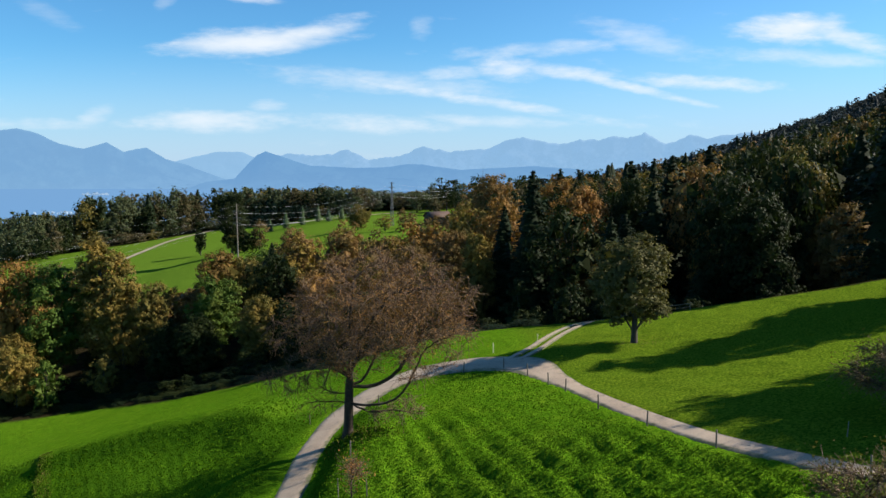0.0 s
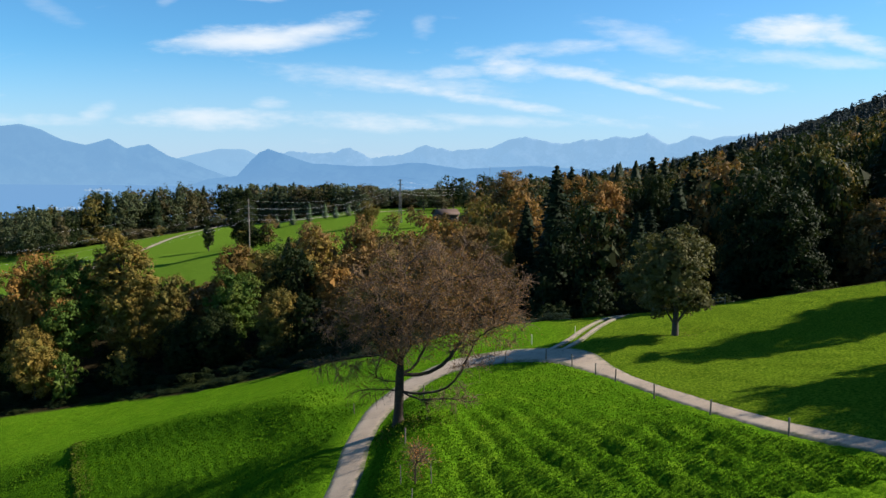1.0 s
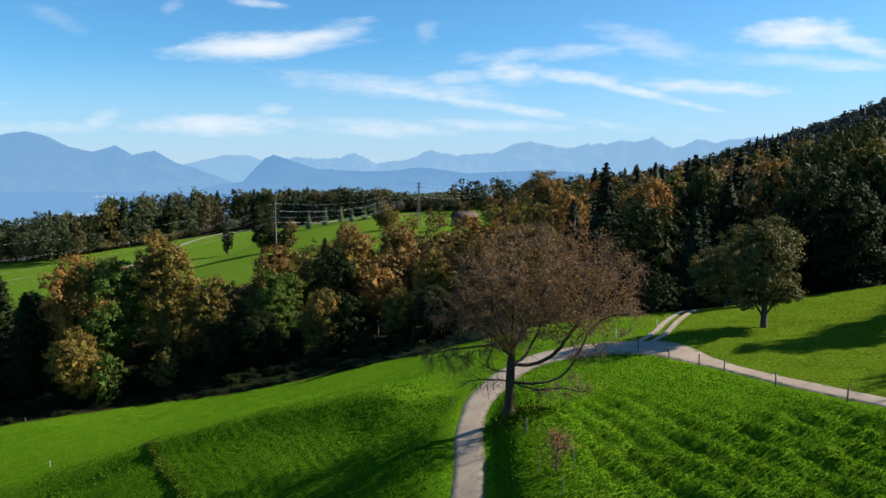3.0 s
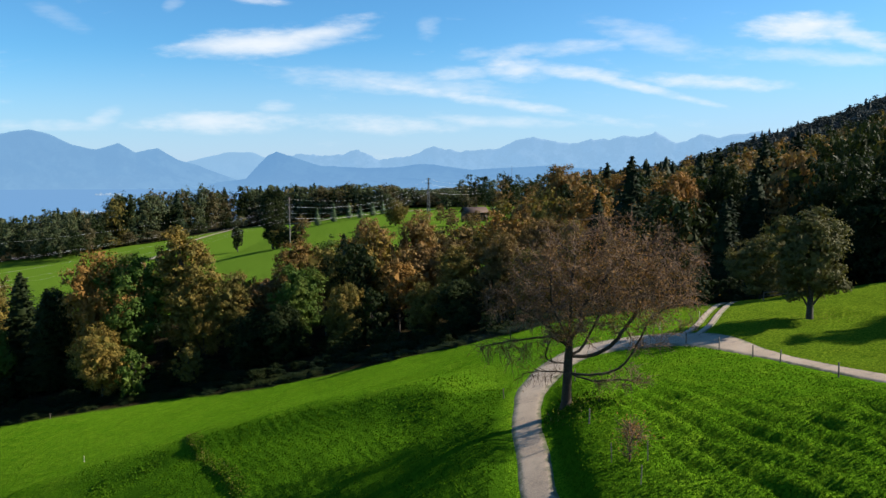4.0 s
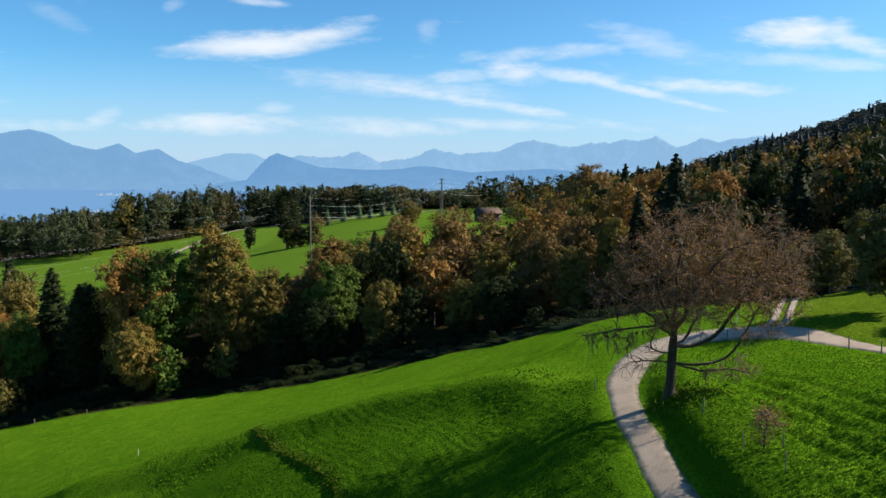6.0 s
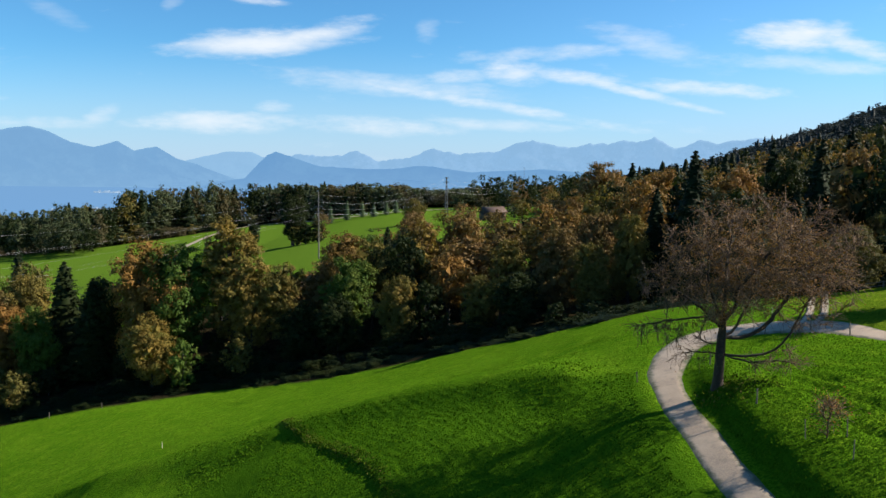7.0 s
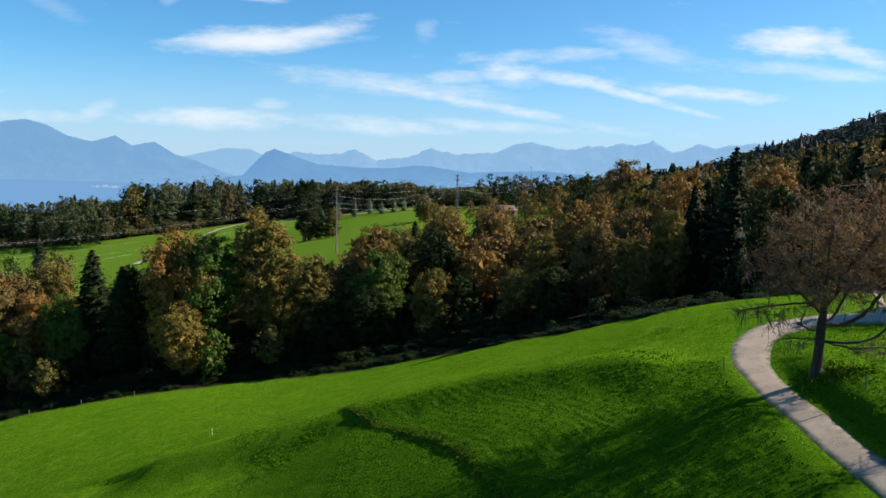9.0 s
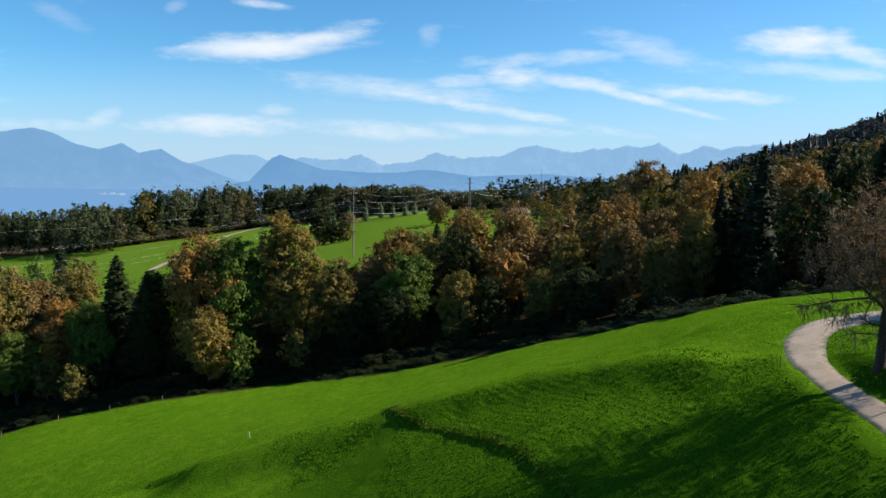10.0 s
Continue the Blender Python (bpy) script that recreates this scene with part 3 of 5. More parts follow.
def ground_at(x, y):
    """The height of the finished ground."""
    i, j = np.clip(np.searchsorted(gx, x) - 1, 0, len(gx) - 2), np.clip(np.searchsorted(gy, y) - 1, 0, len(gy) - 2)
    u, v = (x - gx[i]) / (gx[i + 1] - gx[i]), (y - gy[j]) / (gy[j + 1] - gy[j])
    return (Z[j, i] * (1 - u) + Z[j, i + 1] * u) * (1 - v) + (Z[j + 1, i] * (1 - u) + Z[j + 1, i + 1] * u) * v


def tufts(name, x, y, size, mat, label, seed):
    """Tufts of grass, each two blades leaning apart."""
    r = np.random.default_rng(seed)
    z = ground_at(x, y)
    b = Build()
    for _ in range(2):
        turn, lean = r.uniform(0, 2 * np.pi, len(x)), r.uniform(0.2, 0.9, len(x))
        s = size * r.uniform(0.6, 1.4, len(x))
        out = np.stack([np.cos(turn), np.sin(turn)], -1)
        foot = np.stack([x, y, z - 0.05], -1)
        side = np.stack([-out[:, 1], out[:, 0], np.zeros(len(x))], -1) * (s * 0.45)[:, None]
        tip = foot + np.concatenate([out * (s * lean)[:, None], (s * 1.0)[:, None]], 1)
        pts = np.stack([foot - side, foot + side, tip + side * 0.35, tip - side * 0.35], 1)
        b.add(pts.reshape(-1, 3), np.arange(4 * len(x)).reshape(-1, 4))
    tagged(new(name, b.mesh(name, mat)), label, "grass", kind="stuff")


scatter = np.random.default_rng(21)
tx, ty = scatter.uniform(-10, 32, 60000), 38 + 46 * scatter.uniform(0, 1, 60000) ** 1.3
lane_gap, lane_side = away(tx, ty, LANE_LINE)
keep = (lane_gap > 1.9) & (lane_side > 0) & (away(tx, ty, TRACK_LINE)[0] > 1.6) & (scatter.uniform(0, 1, len(tx)) < 0.35 + 0.65 * smooth(60, 50, ty + 0.25 * tx))
tufts("grass", tx[keep], ty[keep], 0.12, TUFT, "rank green grass tufts of the uncut field", 22)
tx, ty = scatter.uniform(-75, -10, 60000), scatter.uniform(40, 100, 60000)
lane_gap = away(tx, ty, LANE_LINE)[0]
bench_far, bench_at = away(tx, ty, BENCH_LINE)
rank_part = (bench_far * bench_at > 2.5) & (tx > -50) & (lane_gap > 3.0)
keep = rank_part & (scatter.uniform(0, 1, len(tx)) < 0.8)
tufts("grass", tx[keep], ty[keep], 0.12, RANK_SHADE, "rank grass, darkened for shade, on the slope beside the lane", 27)
keep = ~rank_part & (lane_gap > 1.9) & (fbm(tx, ty, 5.0, 29, 3) > 0.12)
tufts("grass", tx[keep], ty[keep], 0.07, TUFT, "green grass tufts on the mown slope", 23)
pickd = scatter.integers(4, len(CUT_LINE) - 12, 3000)
spots = CUT_LINE[pickd] + (0.9, 0.4) * (scatter.uniform(0, 1, (3000, 1)) ** 2.2 * 1.5 + 0.02) + scatter.normal(0, 0.16, (3000, 2))
tufts("grass", spots[:, 0], spots[:, 1], 0.115, DRY, "dry rank grass and weeds along the cut in the slope", 24)


for cx, cy, wide, count in ((-54.5, 88, 1.3, 420), (-57, 84, 1.6, 420), (-60.5, 87, 1.2, 260), (-59, 82, 1.3, 240), (-21, 73.5, 1.8, 260), (-17.5, 78, 1.6, 260), (-64, 93, 1.2, 140)):
    spots = np.array((cx, cy)) + scatter.normal(0, wide, (count, 2)) * (1.0, 1.7)
    tufts("grass", spots[:, 0], spots[:, 1], 0.16, TUFT, "patch of rank dark grass on the slope", 125 + int(cx))


for cx, cy, wide, count, mat, size, words in ((22.2, 81.6, 1.6, 900, "LITTER", 0.055, "brown fallen leaves under the fruit tree"), (-7.6, 62.0, 1.3, 420, "DRY", 0.17, "dry stalks and weeds round the cherry's foot"),
                                              (-6.6, 60.5, 1.6, 260, "DRY", 0.13, "dry stalks and weeds on the bank"), (15.0, 55.6, 0.5, 110, "LITTER", 0.05, "bare earth and dead leaves beside the lane")):
    spots = np.array((cx, cy)) + scatter.normal(0, wide, (count, 2)) * (1.15, 1.0)
    spots = spots[away(spots[:, 0], spots[:, 1], LANE_LINE, LANE_HALF)[0] > 0.1]
    tufts("leaf_litter" if mat == "LITTER" else "grass", spots[:, 0], spots[:, 1], size, LITTER if mat == "LITTER" else DRY, words, 300 + int(cx))


def ribbon(name, line, half, lift, label, category, verge=1.0, off=0.0, mat=LANE):
    """A strip of lane laid on the ground."""
    ways = np.gradient(line, axis=0)
    ways /= np.linalg.norm(ways, axis=1, keepdims=True)
    right = np.stack([ways[:, 1], -ways[:, 0]], -1)
    across_lane = np.linspace(-1, 1, 9)
    wobble = 1 + 0.10 * fbm(line[:, 0], line[:, 1], 3.0, 41, 3)
    half = half * wobble if np.ndim(half) == 0 else half * wobble
    spots = line[:, None] + right[:, None] * (off + across_lane[None, :, None] * half[:, None, None])
    z = land(spots[..., 0], spots[..., 1])[0]
    z = np.where(np.abs(across_lane)[None] > 0.9, z - 0.12, z) + lift + 0.02 * (1 - across_lane[None] ** 2)
    border = np.broadcast_to(np.abs(across_lane)[None] * verge, z.shape)
    pts = np.concatenate([spots, z[..., None]], -1).reshape(-1, 3)
    ob = new(name, Build().add(pts, grid_faces(*z.shape)).mesh(name, mat, True, (("verge", border),)))
    return tagged(ob, label, category, kind="structure")


ribbon("road", LANE_LINE, LANE_HALF, 0.03, "pale grey gravel farm lane winding over the meadow", "lane")
ribbon("road", TRACK_LINE, 0.42, 0.05, "bare wheel rut of a grassy farm track", "track", 1.15, -0.72)
ribbon("road", TRACK_LINE, 0.42, 0.05, "bare wheel rut of a grassy farm track", "track", 1.15, 0.72)


def far_ribbon(points, half, label):
    line = glide(points, 5.0)
    ways = np.gradient(line, axis=0)
    ways /= np.linalg.norm(ways, axis=1, keepdims=True)
    right = np.stack([ways[:, 1], -ways[:, 0]], -1)
    spots = line[:, None] + right[:, None] * (np.linspace(-1, 1, 5)[None, :, None] * half)
    z = land(spots[..., 0], spots[..., 1])[0] + 0.55
    pts = np.concatenate([spots, z[..., None]], -1).reshape(-1, 3)
    ob = new("road", Build().add(pts, grid_faces(*z.shape)).mesh("road", LANE, True, (("verge", np.zeros(z.shape)),)))
    tagged(ob, label, "lane", kind="structure")


far_ribbon([(-196, 380), (-207, 452), (-211, 503), (-221, 600), (-222, 660), (-216, 700), (-190, 705), (-154, 676), (-120, 612), (-96, 585), (-60, 580), (-20, 600)], 2.0, "pale far lane crossing the distant meadow")

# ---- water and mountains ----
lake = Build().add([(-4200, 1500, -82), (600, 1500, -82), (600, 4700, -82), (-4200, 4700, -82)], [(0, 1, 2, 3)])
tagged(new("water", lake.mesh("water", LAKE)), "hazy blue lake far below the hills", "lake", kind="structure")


def range_of(name, skyline, gap, foot, mat, seed, label, crag=0.0032, depth=0.03):
    """A mountain range: a crest along bearings and heights, ribs and gullies falling from it towards the valley."""
    az = np.arange(skyline[0][0], skyline[-1][0], 0.0018)
    el = np.interp(az, [p[0] for p in skyline], [p[1] for p in skyline])
    even = el
    el = el + crag * (fbm(az, az * 0, 0.02, seed, 4) + 0.8 * np.abs(fbm(az, az * 0 + 3, 0.011, seed + 2, 3)))
    rows = 30
    pts = []
    for k in range(rows):
        f = k / (rows - 1)
        d = gap * (1 - depth * f)
        top = 24 + (even + (el - even) * max(0.0, 1 - 5 * f)) * gap
        u, v = az * gap + 160 * fbm(az * gap * 0.5, np.full_like(az, k * 30.0), 260, seed + 9, 2), np.full_like(az, k * 26.0)
        rib = 0.6 * fbm(u, v, 330, seed + 5, 4) + 0.55 * fbm(u, v * 0.6, 110, seed + 6, 4)
        z = top * (1 - f) ** 1.25 + foot * (1 - (1 - f) ** 1.25) + rib * 9 * min(1, 4 * f) * (1 - f)
        dd = d + rib * 24 * min(1, 3 * f)
        pts.append(np.stack([az * dd, dd, z], -1))
    back = np.stack([az * gap * 1.01, np.full_like(az, gap * 1.01), np.full_like(az, foot)], -1)
    pts = [back] + pts
    ob = new(name, Build().add(np.concatenate(pts), grid_faces(rows + 1, len(az))).mesh(name, mat, True))
    tagged(ob, label, "mountains", kind="structure")


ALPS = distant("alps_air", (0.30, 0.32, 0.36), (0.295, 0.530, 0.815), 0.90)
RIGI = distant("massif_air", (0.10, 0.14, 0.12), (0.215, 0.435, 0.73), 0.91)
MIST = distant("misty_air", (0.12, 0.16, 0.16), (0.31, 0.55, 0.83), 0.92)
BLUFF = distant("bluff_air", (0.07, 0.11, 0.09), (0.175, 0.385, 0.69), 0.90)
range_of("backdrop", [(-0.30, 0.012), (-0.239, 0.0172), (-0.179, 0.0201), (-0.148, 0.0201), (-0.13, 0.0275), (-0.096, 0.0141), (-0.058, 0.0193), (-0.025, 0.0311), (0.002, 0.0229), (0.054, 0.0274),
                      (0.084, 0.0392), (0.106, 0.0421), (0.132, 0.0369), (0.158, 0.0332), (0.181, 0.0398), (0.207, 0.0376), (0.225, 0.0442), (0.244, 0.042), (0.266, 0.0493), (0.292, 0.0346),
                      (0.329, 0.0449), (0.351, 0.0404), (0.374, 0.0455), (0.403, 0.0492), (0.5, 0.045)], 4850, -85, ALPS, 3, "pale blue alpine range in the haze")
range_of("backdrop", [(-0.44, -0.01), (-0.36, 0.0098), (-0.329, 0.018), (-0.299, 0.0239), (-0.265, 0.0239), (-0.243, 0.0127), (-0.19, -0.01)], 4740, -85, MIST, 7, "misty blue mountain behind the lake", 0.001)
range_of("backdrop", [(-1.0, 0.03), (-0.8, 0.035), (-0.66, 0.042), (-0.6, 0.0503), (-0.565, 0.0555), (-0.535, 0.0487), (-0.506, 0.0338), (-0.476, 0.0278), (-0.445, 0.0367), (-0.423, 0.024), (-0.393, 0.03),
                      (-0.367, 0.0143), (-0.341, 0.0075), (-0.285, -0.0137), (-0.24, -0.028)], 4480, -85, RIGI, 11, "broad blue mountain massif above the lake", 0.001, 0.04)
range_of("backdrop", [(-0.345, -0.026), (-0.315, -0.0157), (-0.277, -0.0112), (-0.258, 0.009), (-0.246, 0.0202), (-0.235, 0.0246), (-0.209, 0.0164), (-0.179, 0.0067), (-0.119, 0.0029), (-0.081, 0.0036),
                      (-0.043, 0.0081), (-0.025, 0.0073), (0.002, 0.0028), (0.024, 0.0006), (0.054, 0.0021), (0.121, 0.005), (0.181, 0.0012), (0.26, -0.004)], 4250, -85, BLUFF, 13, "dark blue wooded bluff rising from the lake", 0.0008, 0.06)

# ---- trees ----
def sprigs(b, centres, ways, size, rng, slim=0.62):
    """One small bent leaf cluster (a diamond) at each centre, facing roughly along its way."""
    n = len(centres)
    nor = ways + rng.normal(0, 0.30, (n, 3))
    nor /= np.linalg.norm(nor, axis=1, keepdims=True) + 1e-9
    a = np.cross(nor, rng.normal(0, 1, (n, 3)))
    a /= np.linalg.norm(a, axis=1, keepdims=True) + 1e-9
    c = np.cross(nor, a)
    s = size * rng.uniform(0.6, 1.35, (n, 1))
    pts = np.stack([centres + a * s, centres - a * s * 0.6 + c * s * slim, centres - a * s * 0.6 - c * s * slim], 1)
    b.add(pts.reshape(-1, 3), np.arange(3 * n).reshape(-1, 3))


def skirt(b, mid, low, high, reach, rng, sides=10):
    """One tier of a spruce: a ragged drooping skirt of boughs."""
    t = np.arange(sides) * 2 * np.pi / sides + rng.uniform(0, 1)
    r = reach * np.where(np.arange(sides) % 2, 1.0, 0.66) * rng.uniform(0.8, 1.15, sides)
    rim = np.stack([np.cos(t) * r, np.sin(t) * r, low + rng.normal(0, 0.06, sides) * reach], -1)
    top = np.stack([np.cos(t) * reach * 0.10, np.sin(t) * reach * 0.10, np.full(sides, high)], -1)
    i, j = np.arange(sides), (np.arange(sides) + 1) % sides
    b.add(np.concatenate([rim, top]) + mid, np.stack([i, j, j + sides, i + sides], -1))


def broadleaf_meshes(name, seed, height, spread, bare, lobes, clumps, leaves, size, narrow=1.0, lump=0.20):
    """The trunk with its limbs, and the crown: lobes hung with clumps of leaf sprigs, gaps between them."""
    rng = np.random.default_rng(seed)
    low = height * bare
    mids, radii = [], []
    for k in range(lobes):
        f = (k + 0.5) / lobes
        z = low + (height - low) * (0.12 + 0.80 * f)
        width = spread * (1 - 0.42 * abs(2 * f - 1.05) ** 2.2) * narrow
        turn = k * 2.4 + rng.uniform(-0.5, 0.5)
        out = width * rng.uniform(0.25, 0.62) * (0.55 if f > 0.88 else 1)
        mids.append((math.cos(turn) * out, math.sin(turn) * out, z))
        r = width * rng.uniform(0.40, 0.58)
        radii.append((r, r, r * rng.uniform(0.75, 1.05)))
    mids, radii = np.array(mids), np.array(radii)
    crown = Build()
    who = rng.choice(lobes, clumps, p=(radii[:, 0] ** 2) / (radii[:, 0] ** 2).sum())
    d = rng.normal(0, 1, (clumps, 3))
    d /= np.linalg.norm(d, axis=1, keepdims=True)
    spots = mids[who] + d * radii[who] * rng.uniform(0.72, 1.08, (clumps, 1))
    spots = spots[spots[:, 2] > low * 0.5]
    inside = np.min(np.linalg.norm((spots[:, None] - mids[None]) / radii[None], axis=2), axis=1)
    spots = spots[inside > 0.55]
    reach = rng.uniform(0.45, 1.0, len(spots)) * spread * lump
    m = np.repeat(np.arange(len(spots)), leaves)
    e = rng.normal(0, 1, (len(m), 3))
    e /= np.linalg.norm(e, axis=1, keepdims=True)
    at = spots[m] + e * reach[m][:, None] * rng.uniform(0.3, 1.15, (len(m), 1)) * (1.15, 1.15, 0.7)
    out = at - (0, 0, low + (height - low) * 0.35)
    out /= np.linalg.norm(out, axis=1, keepdims=True) + 1e-9
    sprigs(crown, at, e * 0.9 + out * 0.45 + (0, 0, 0.25), size, rng)
    deep = max(40, clumps)
    who = rng.choice(lobes, deep)
    d = rng.normal(0, 1, (deep, 3))
    d /= np.linalg.norm(d, axis=1, keepdims=True)
    sprigs(crown, mids[who] + d * radii[who] * rng.uniform(0, 0.5, (deep, 1)), d, radii[who, :1] * 0.33, rng, 0.8)
    trunk = Build()
    lean = rng.normal(0, 0.02, 2) * height
    levels = np.linspace(0, 1, 7)
    stem = np.stack([lean[0] * levels ** 2, lean[1] * levels ** 2, levels * height * 0.86], -1)
    thick = height * (0.016 if height > 14 else 0.027)
    tube(trunk, stem, thick * (1.25 - 1.1 * levels ** 0.8), 7)
    for mid in mids:
        start = stem[0] + (stem[-1] - stem[0]) * min(0.85, max(bare * 0.8, (mid[2] / height - 0.22)))
        bow = (start + mid) / 2 + (0, 0, height * 0.02)
        tube(trunk, [start, bow, mid], [thick * 0.42, thick * 0.3, thick * 0.12], 5)
    return trunk.mesh(name + "_trunk", BARK, True), crown.mesh(name + "_crown", LEAF["green"], True)


def conifer_meshes(name, seed, height, spread, whorls, arms, sprays, size):
    """A spruce: a straight stem, whorls of drooping arms, each hung with sprays of needles."""
    rng = np.random.default_rng(seed)
    crown, trunk = Build(), Build()
    levels = np.linspace(0, 1, 6)
    tube(trunk, np.stack([levels * 0, levels * 0, levels * height], -1), height * 0.011 * (1.15 - levels), 6)
    tiers = 11
    for k in range(tiers):
        f = k / tiers
        skirt(crown, (0, 0, 0), height * (0.05 + 0.93 * f), height * min(1.0, 0.05 + 0.93 * (f + 2.3 / tiers)), spread * 0.74 * (1 - f) ** 0.75 * (0.7 + 0.3 * min(1, f * 7)) + 0.12, rng)
    at, ways = [], []
    for k in range(whorls):
        f = k / (whorls - 1)
        z = height * (0.07 + 0.92 * f)
        reach = spread * (1 - f) ** 0.7 * (0.7 + 0.3 * min(1, f * 7)) * rng.uniform(0.82, 1.12) + 0.2
        for j in range(max(4, int(arms * (1 - 0.55 * f)))):
            turn = rng.uniform(0, 2 * np.pi)
            length = reach * rng.uniform(0.62, 1.14)
            s = rng.uniform(0.2, 1.0, max(3, int(sprays * (1 - 0.5 * f)))) ** 0.6
            droop = -0.30 * length * s ** 1.4 + 0.10 * length * np.maximum(0, s - 0.75) * 3
            sway = rng.normal(0, 0.10, len(s)) * length
            x, y = math.cos(turn), math.sin(turn)
            at.append(np.stack([x * s * length - y * sway, y * s * length + x * sway, z + droop + rng.normal(0, 0.12, len(s)) * size * 2], -1))
            ways.append(np.tile((x * 0.5, y * 0.5, 0.75), (len(s), 1)))
    sprigs(crown, np.concatenate(at), np.concatenate(ways), size, rng, 0.6)
    return trunk.mesh(name + "_trunk", BARK, True), crown.mesh(name + "_crown", LEAF["needle"], True)


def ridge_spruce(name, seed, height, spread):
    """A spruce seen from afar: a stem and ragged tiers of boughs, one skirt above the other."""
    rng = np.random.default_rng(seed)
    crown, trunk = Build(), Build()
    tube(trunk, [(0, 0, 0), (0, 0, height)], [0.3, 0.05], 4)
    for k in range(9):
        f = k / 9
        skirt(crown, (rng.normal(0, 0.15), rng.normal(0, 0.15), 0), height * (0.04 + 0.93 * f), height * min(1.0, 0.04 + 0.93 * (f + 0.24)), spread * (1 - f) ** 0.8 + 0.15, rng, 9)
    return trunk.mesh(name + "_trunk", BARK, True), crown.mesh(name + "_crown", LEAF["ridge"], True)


KIND = {
    "round": [broadleaf_meshes("round_tree", 11 + k, 24, 8.0, 0.12, 15, 400, 44, 0.29) for k in range(3)],
    "wide": [broadleaf_meshes("wide_tree", 31 + k, 20, 9.0, 0.07, 15, 400, 46, 0.29) for k in range(2)],
    "tall": [broadleaf_meshes("tall_tree", 51 + k, 32, 7.6, 0.06, 18, 420, 48, 0.31, 0.92) for k in range(2)],
    "bush": [broadleaf_meshes("bush", 71 + k, 10, 5.0, 0.02, 9, 105, 26, 0.30) for k in range(2)],
    "far": [broadleaf_meshes("far_tree", 91 + k, 24, 8.2, 0.03, 11, 62, 19, 0.70, 1.0, 0.32) for k in range(4)],
    "ridge_tree": [broadleaf_meshes("ridge_tree", 171 + k, 24, 8.2, 0.03, 9, 34, 9, 1.2, 1.0, 0.34) for k in range(4)],
    "mid": [broadleaf_meshes("mid_tree", 191 + k, 24, 8.2, 0.34, 12, 130, 28, 0.42, 1.0, 0.26) for k in range(4)],
    "oval": [broadleaf_meshes("oval_tree", 81 + k, 16, 5.0, 0.03, 11, 130, 40, 0.42) for k in range(2)],
    "spruce": [conifer_meshes("spruce", 111 + k, 30, 5.4, 44, 18, 14, 0.33) for k in range(2)],
    "far_spruce": [conifer_meshes("far_spruce", 131 + k, 28, 5.0, 28, 10, 8, 0.55) for k in range(2)],
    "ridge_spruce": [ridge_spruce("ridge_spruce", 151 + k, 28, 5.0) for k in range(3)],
}
SIZE = {"round": (24, 8.0), "wide": (20, 9.0), "tall": (32, 6.6), "bush": (10, 5.0), "far": (24, 8.2), "mid": (24, 8.2), "oval": (16, 5.0), "spruce": (30, 5.4), "far_spruce": (28, 5.0), "ridge_spruce": (28, 5.0), "ridge_tree": (24, 8.2)}
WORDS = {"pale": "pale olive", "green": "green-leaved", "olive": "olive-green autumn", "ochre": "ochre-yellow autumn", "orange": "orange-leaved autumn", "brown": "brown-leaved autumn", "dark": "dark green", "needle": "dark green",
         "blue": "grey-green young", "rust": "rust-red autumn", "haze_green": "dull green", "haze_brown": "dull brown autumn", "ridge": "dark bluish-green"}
pick = random.Random(7)


def tree(kind, tone, x, y, height, width, name="tree", label="", group="", sink=0.3, shape=None):
    """A tree of a kind on the ground at x, y: a trunk and a crown."""
    drawn = pick.randrange(len(KIND[kind]))
    trunk, crown = KIND[kind][drawn if shape is None else shape]
    tall, spread = SIZE[kind]
    z = land_z(x, y) - sink
    if "spruce" in kind:
        width = max(width, 0.54 * height)
    side = width / (2.15 * spread)
    m = pose(x, y, z, pick.uniform(-2, 2), pick.uniform(-2, 2), pick.uniform(0, 360)) @ Matrix.Diagonal((side, side, 1.07 * height / tall, 1))
    if not label:
        where = {"bush": "bush at the edge of the wood", "spruce": "spruce in the wood", "far_spruce": "spruce in the distant wood", "far": "tree in the distant wood"}.get(kind, "tree at the edge of the wood")
        label = WORDS[tone] + " " + where
    ob = thing(name if kind not in ("spruce", "far_spruce", "bush") else {"bush": "bush"}.get(kind, "spruce"), m, label, {"bush": "bush"}.get(kind, "tree"), group)
    part("trunk", trunk, ob)
    leaves = part("crown", crown, ob)
    leaves.material_slots[0].link = "OBJECT"
    leaves.material_slots[0].material = LEAF[tone]
    return ob


READ = {}


def read_mesh(me):
    """Points, and faces by their number of corners, of a finished mesh."""
    if me.name not in READ:
        co = np.zeros(len(me.vertices) * 3, np.float32)
        me.vertices.foreach_get("co", co)
        corner, size = np.zeros(len(me.loops), np.int32), np.zeros(len(me.polygons), np.int32)
        me.loops.foreach_get("vertex_index", corner)
        me.polygons.foreach_get("loop_total", size)
        start = np.cumsum(size) - size
        READ[me.name] = co.reshape(-1, 3), [corner[start[size == k][:, None] + np.arange(k)] for k in (3, 4) if (size == k).any()]
    return READ[me.name]


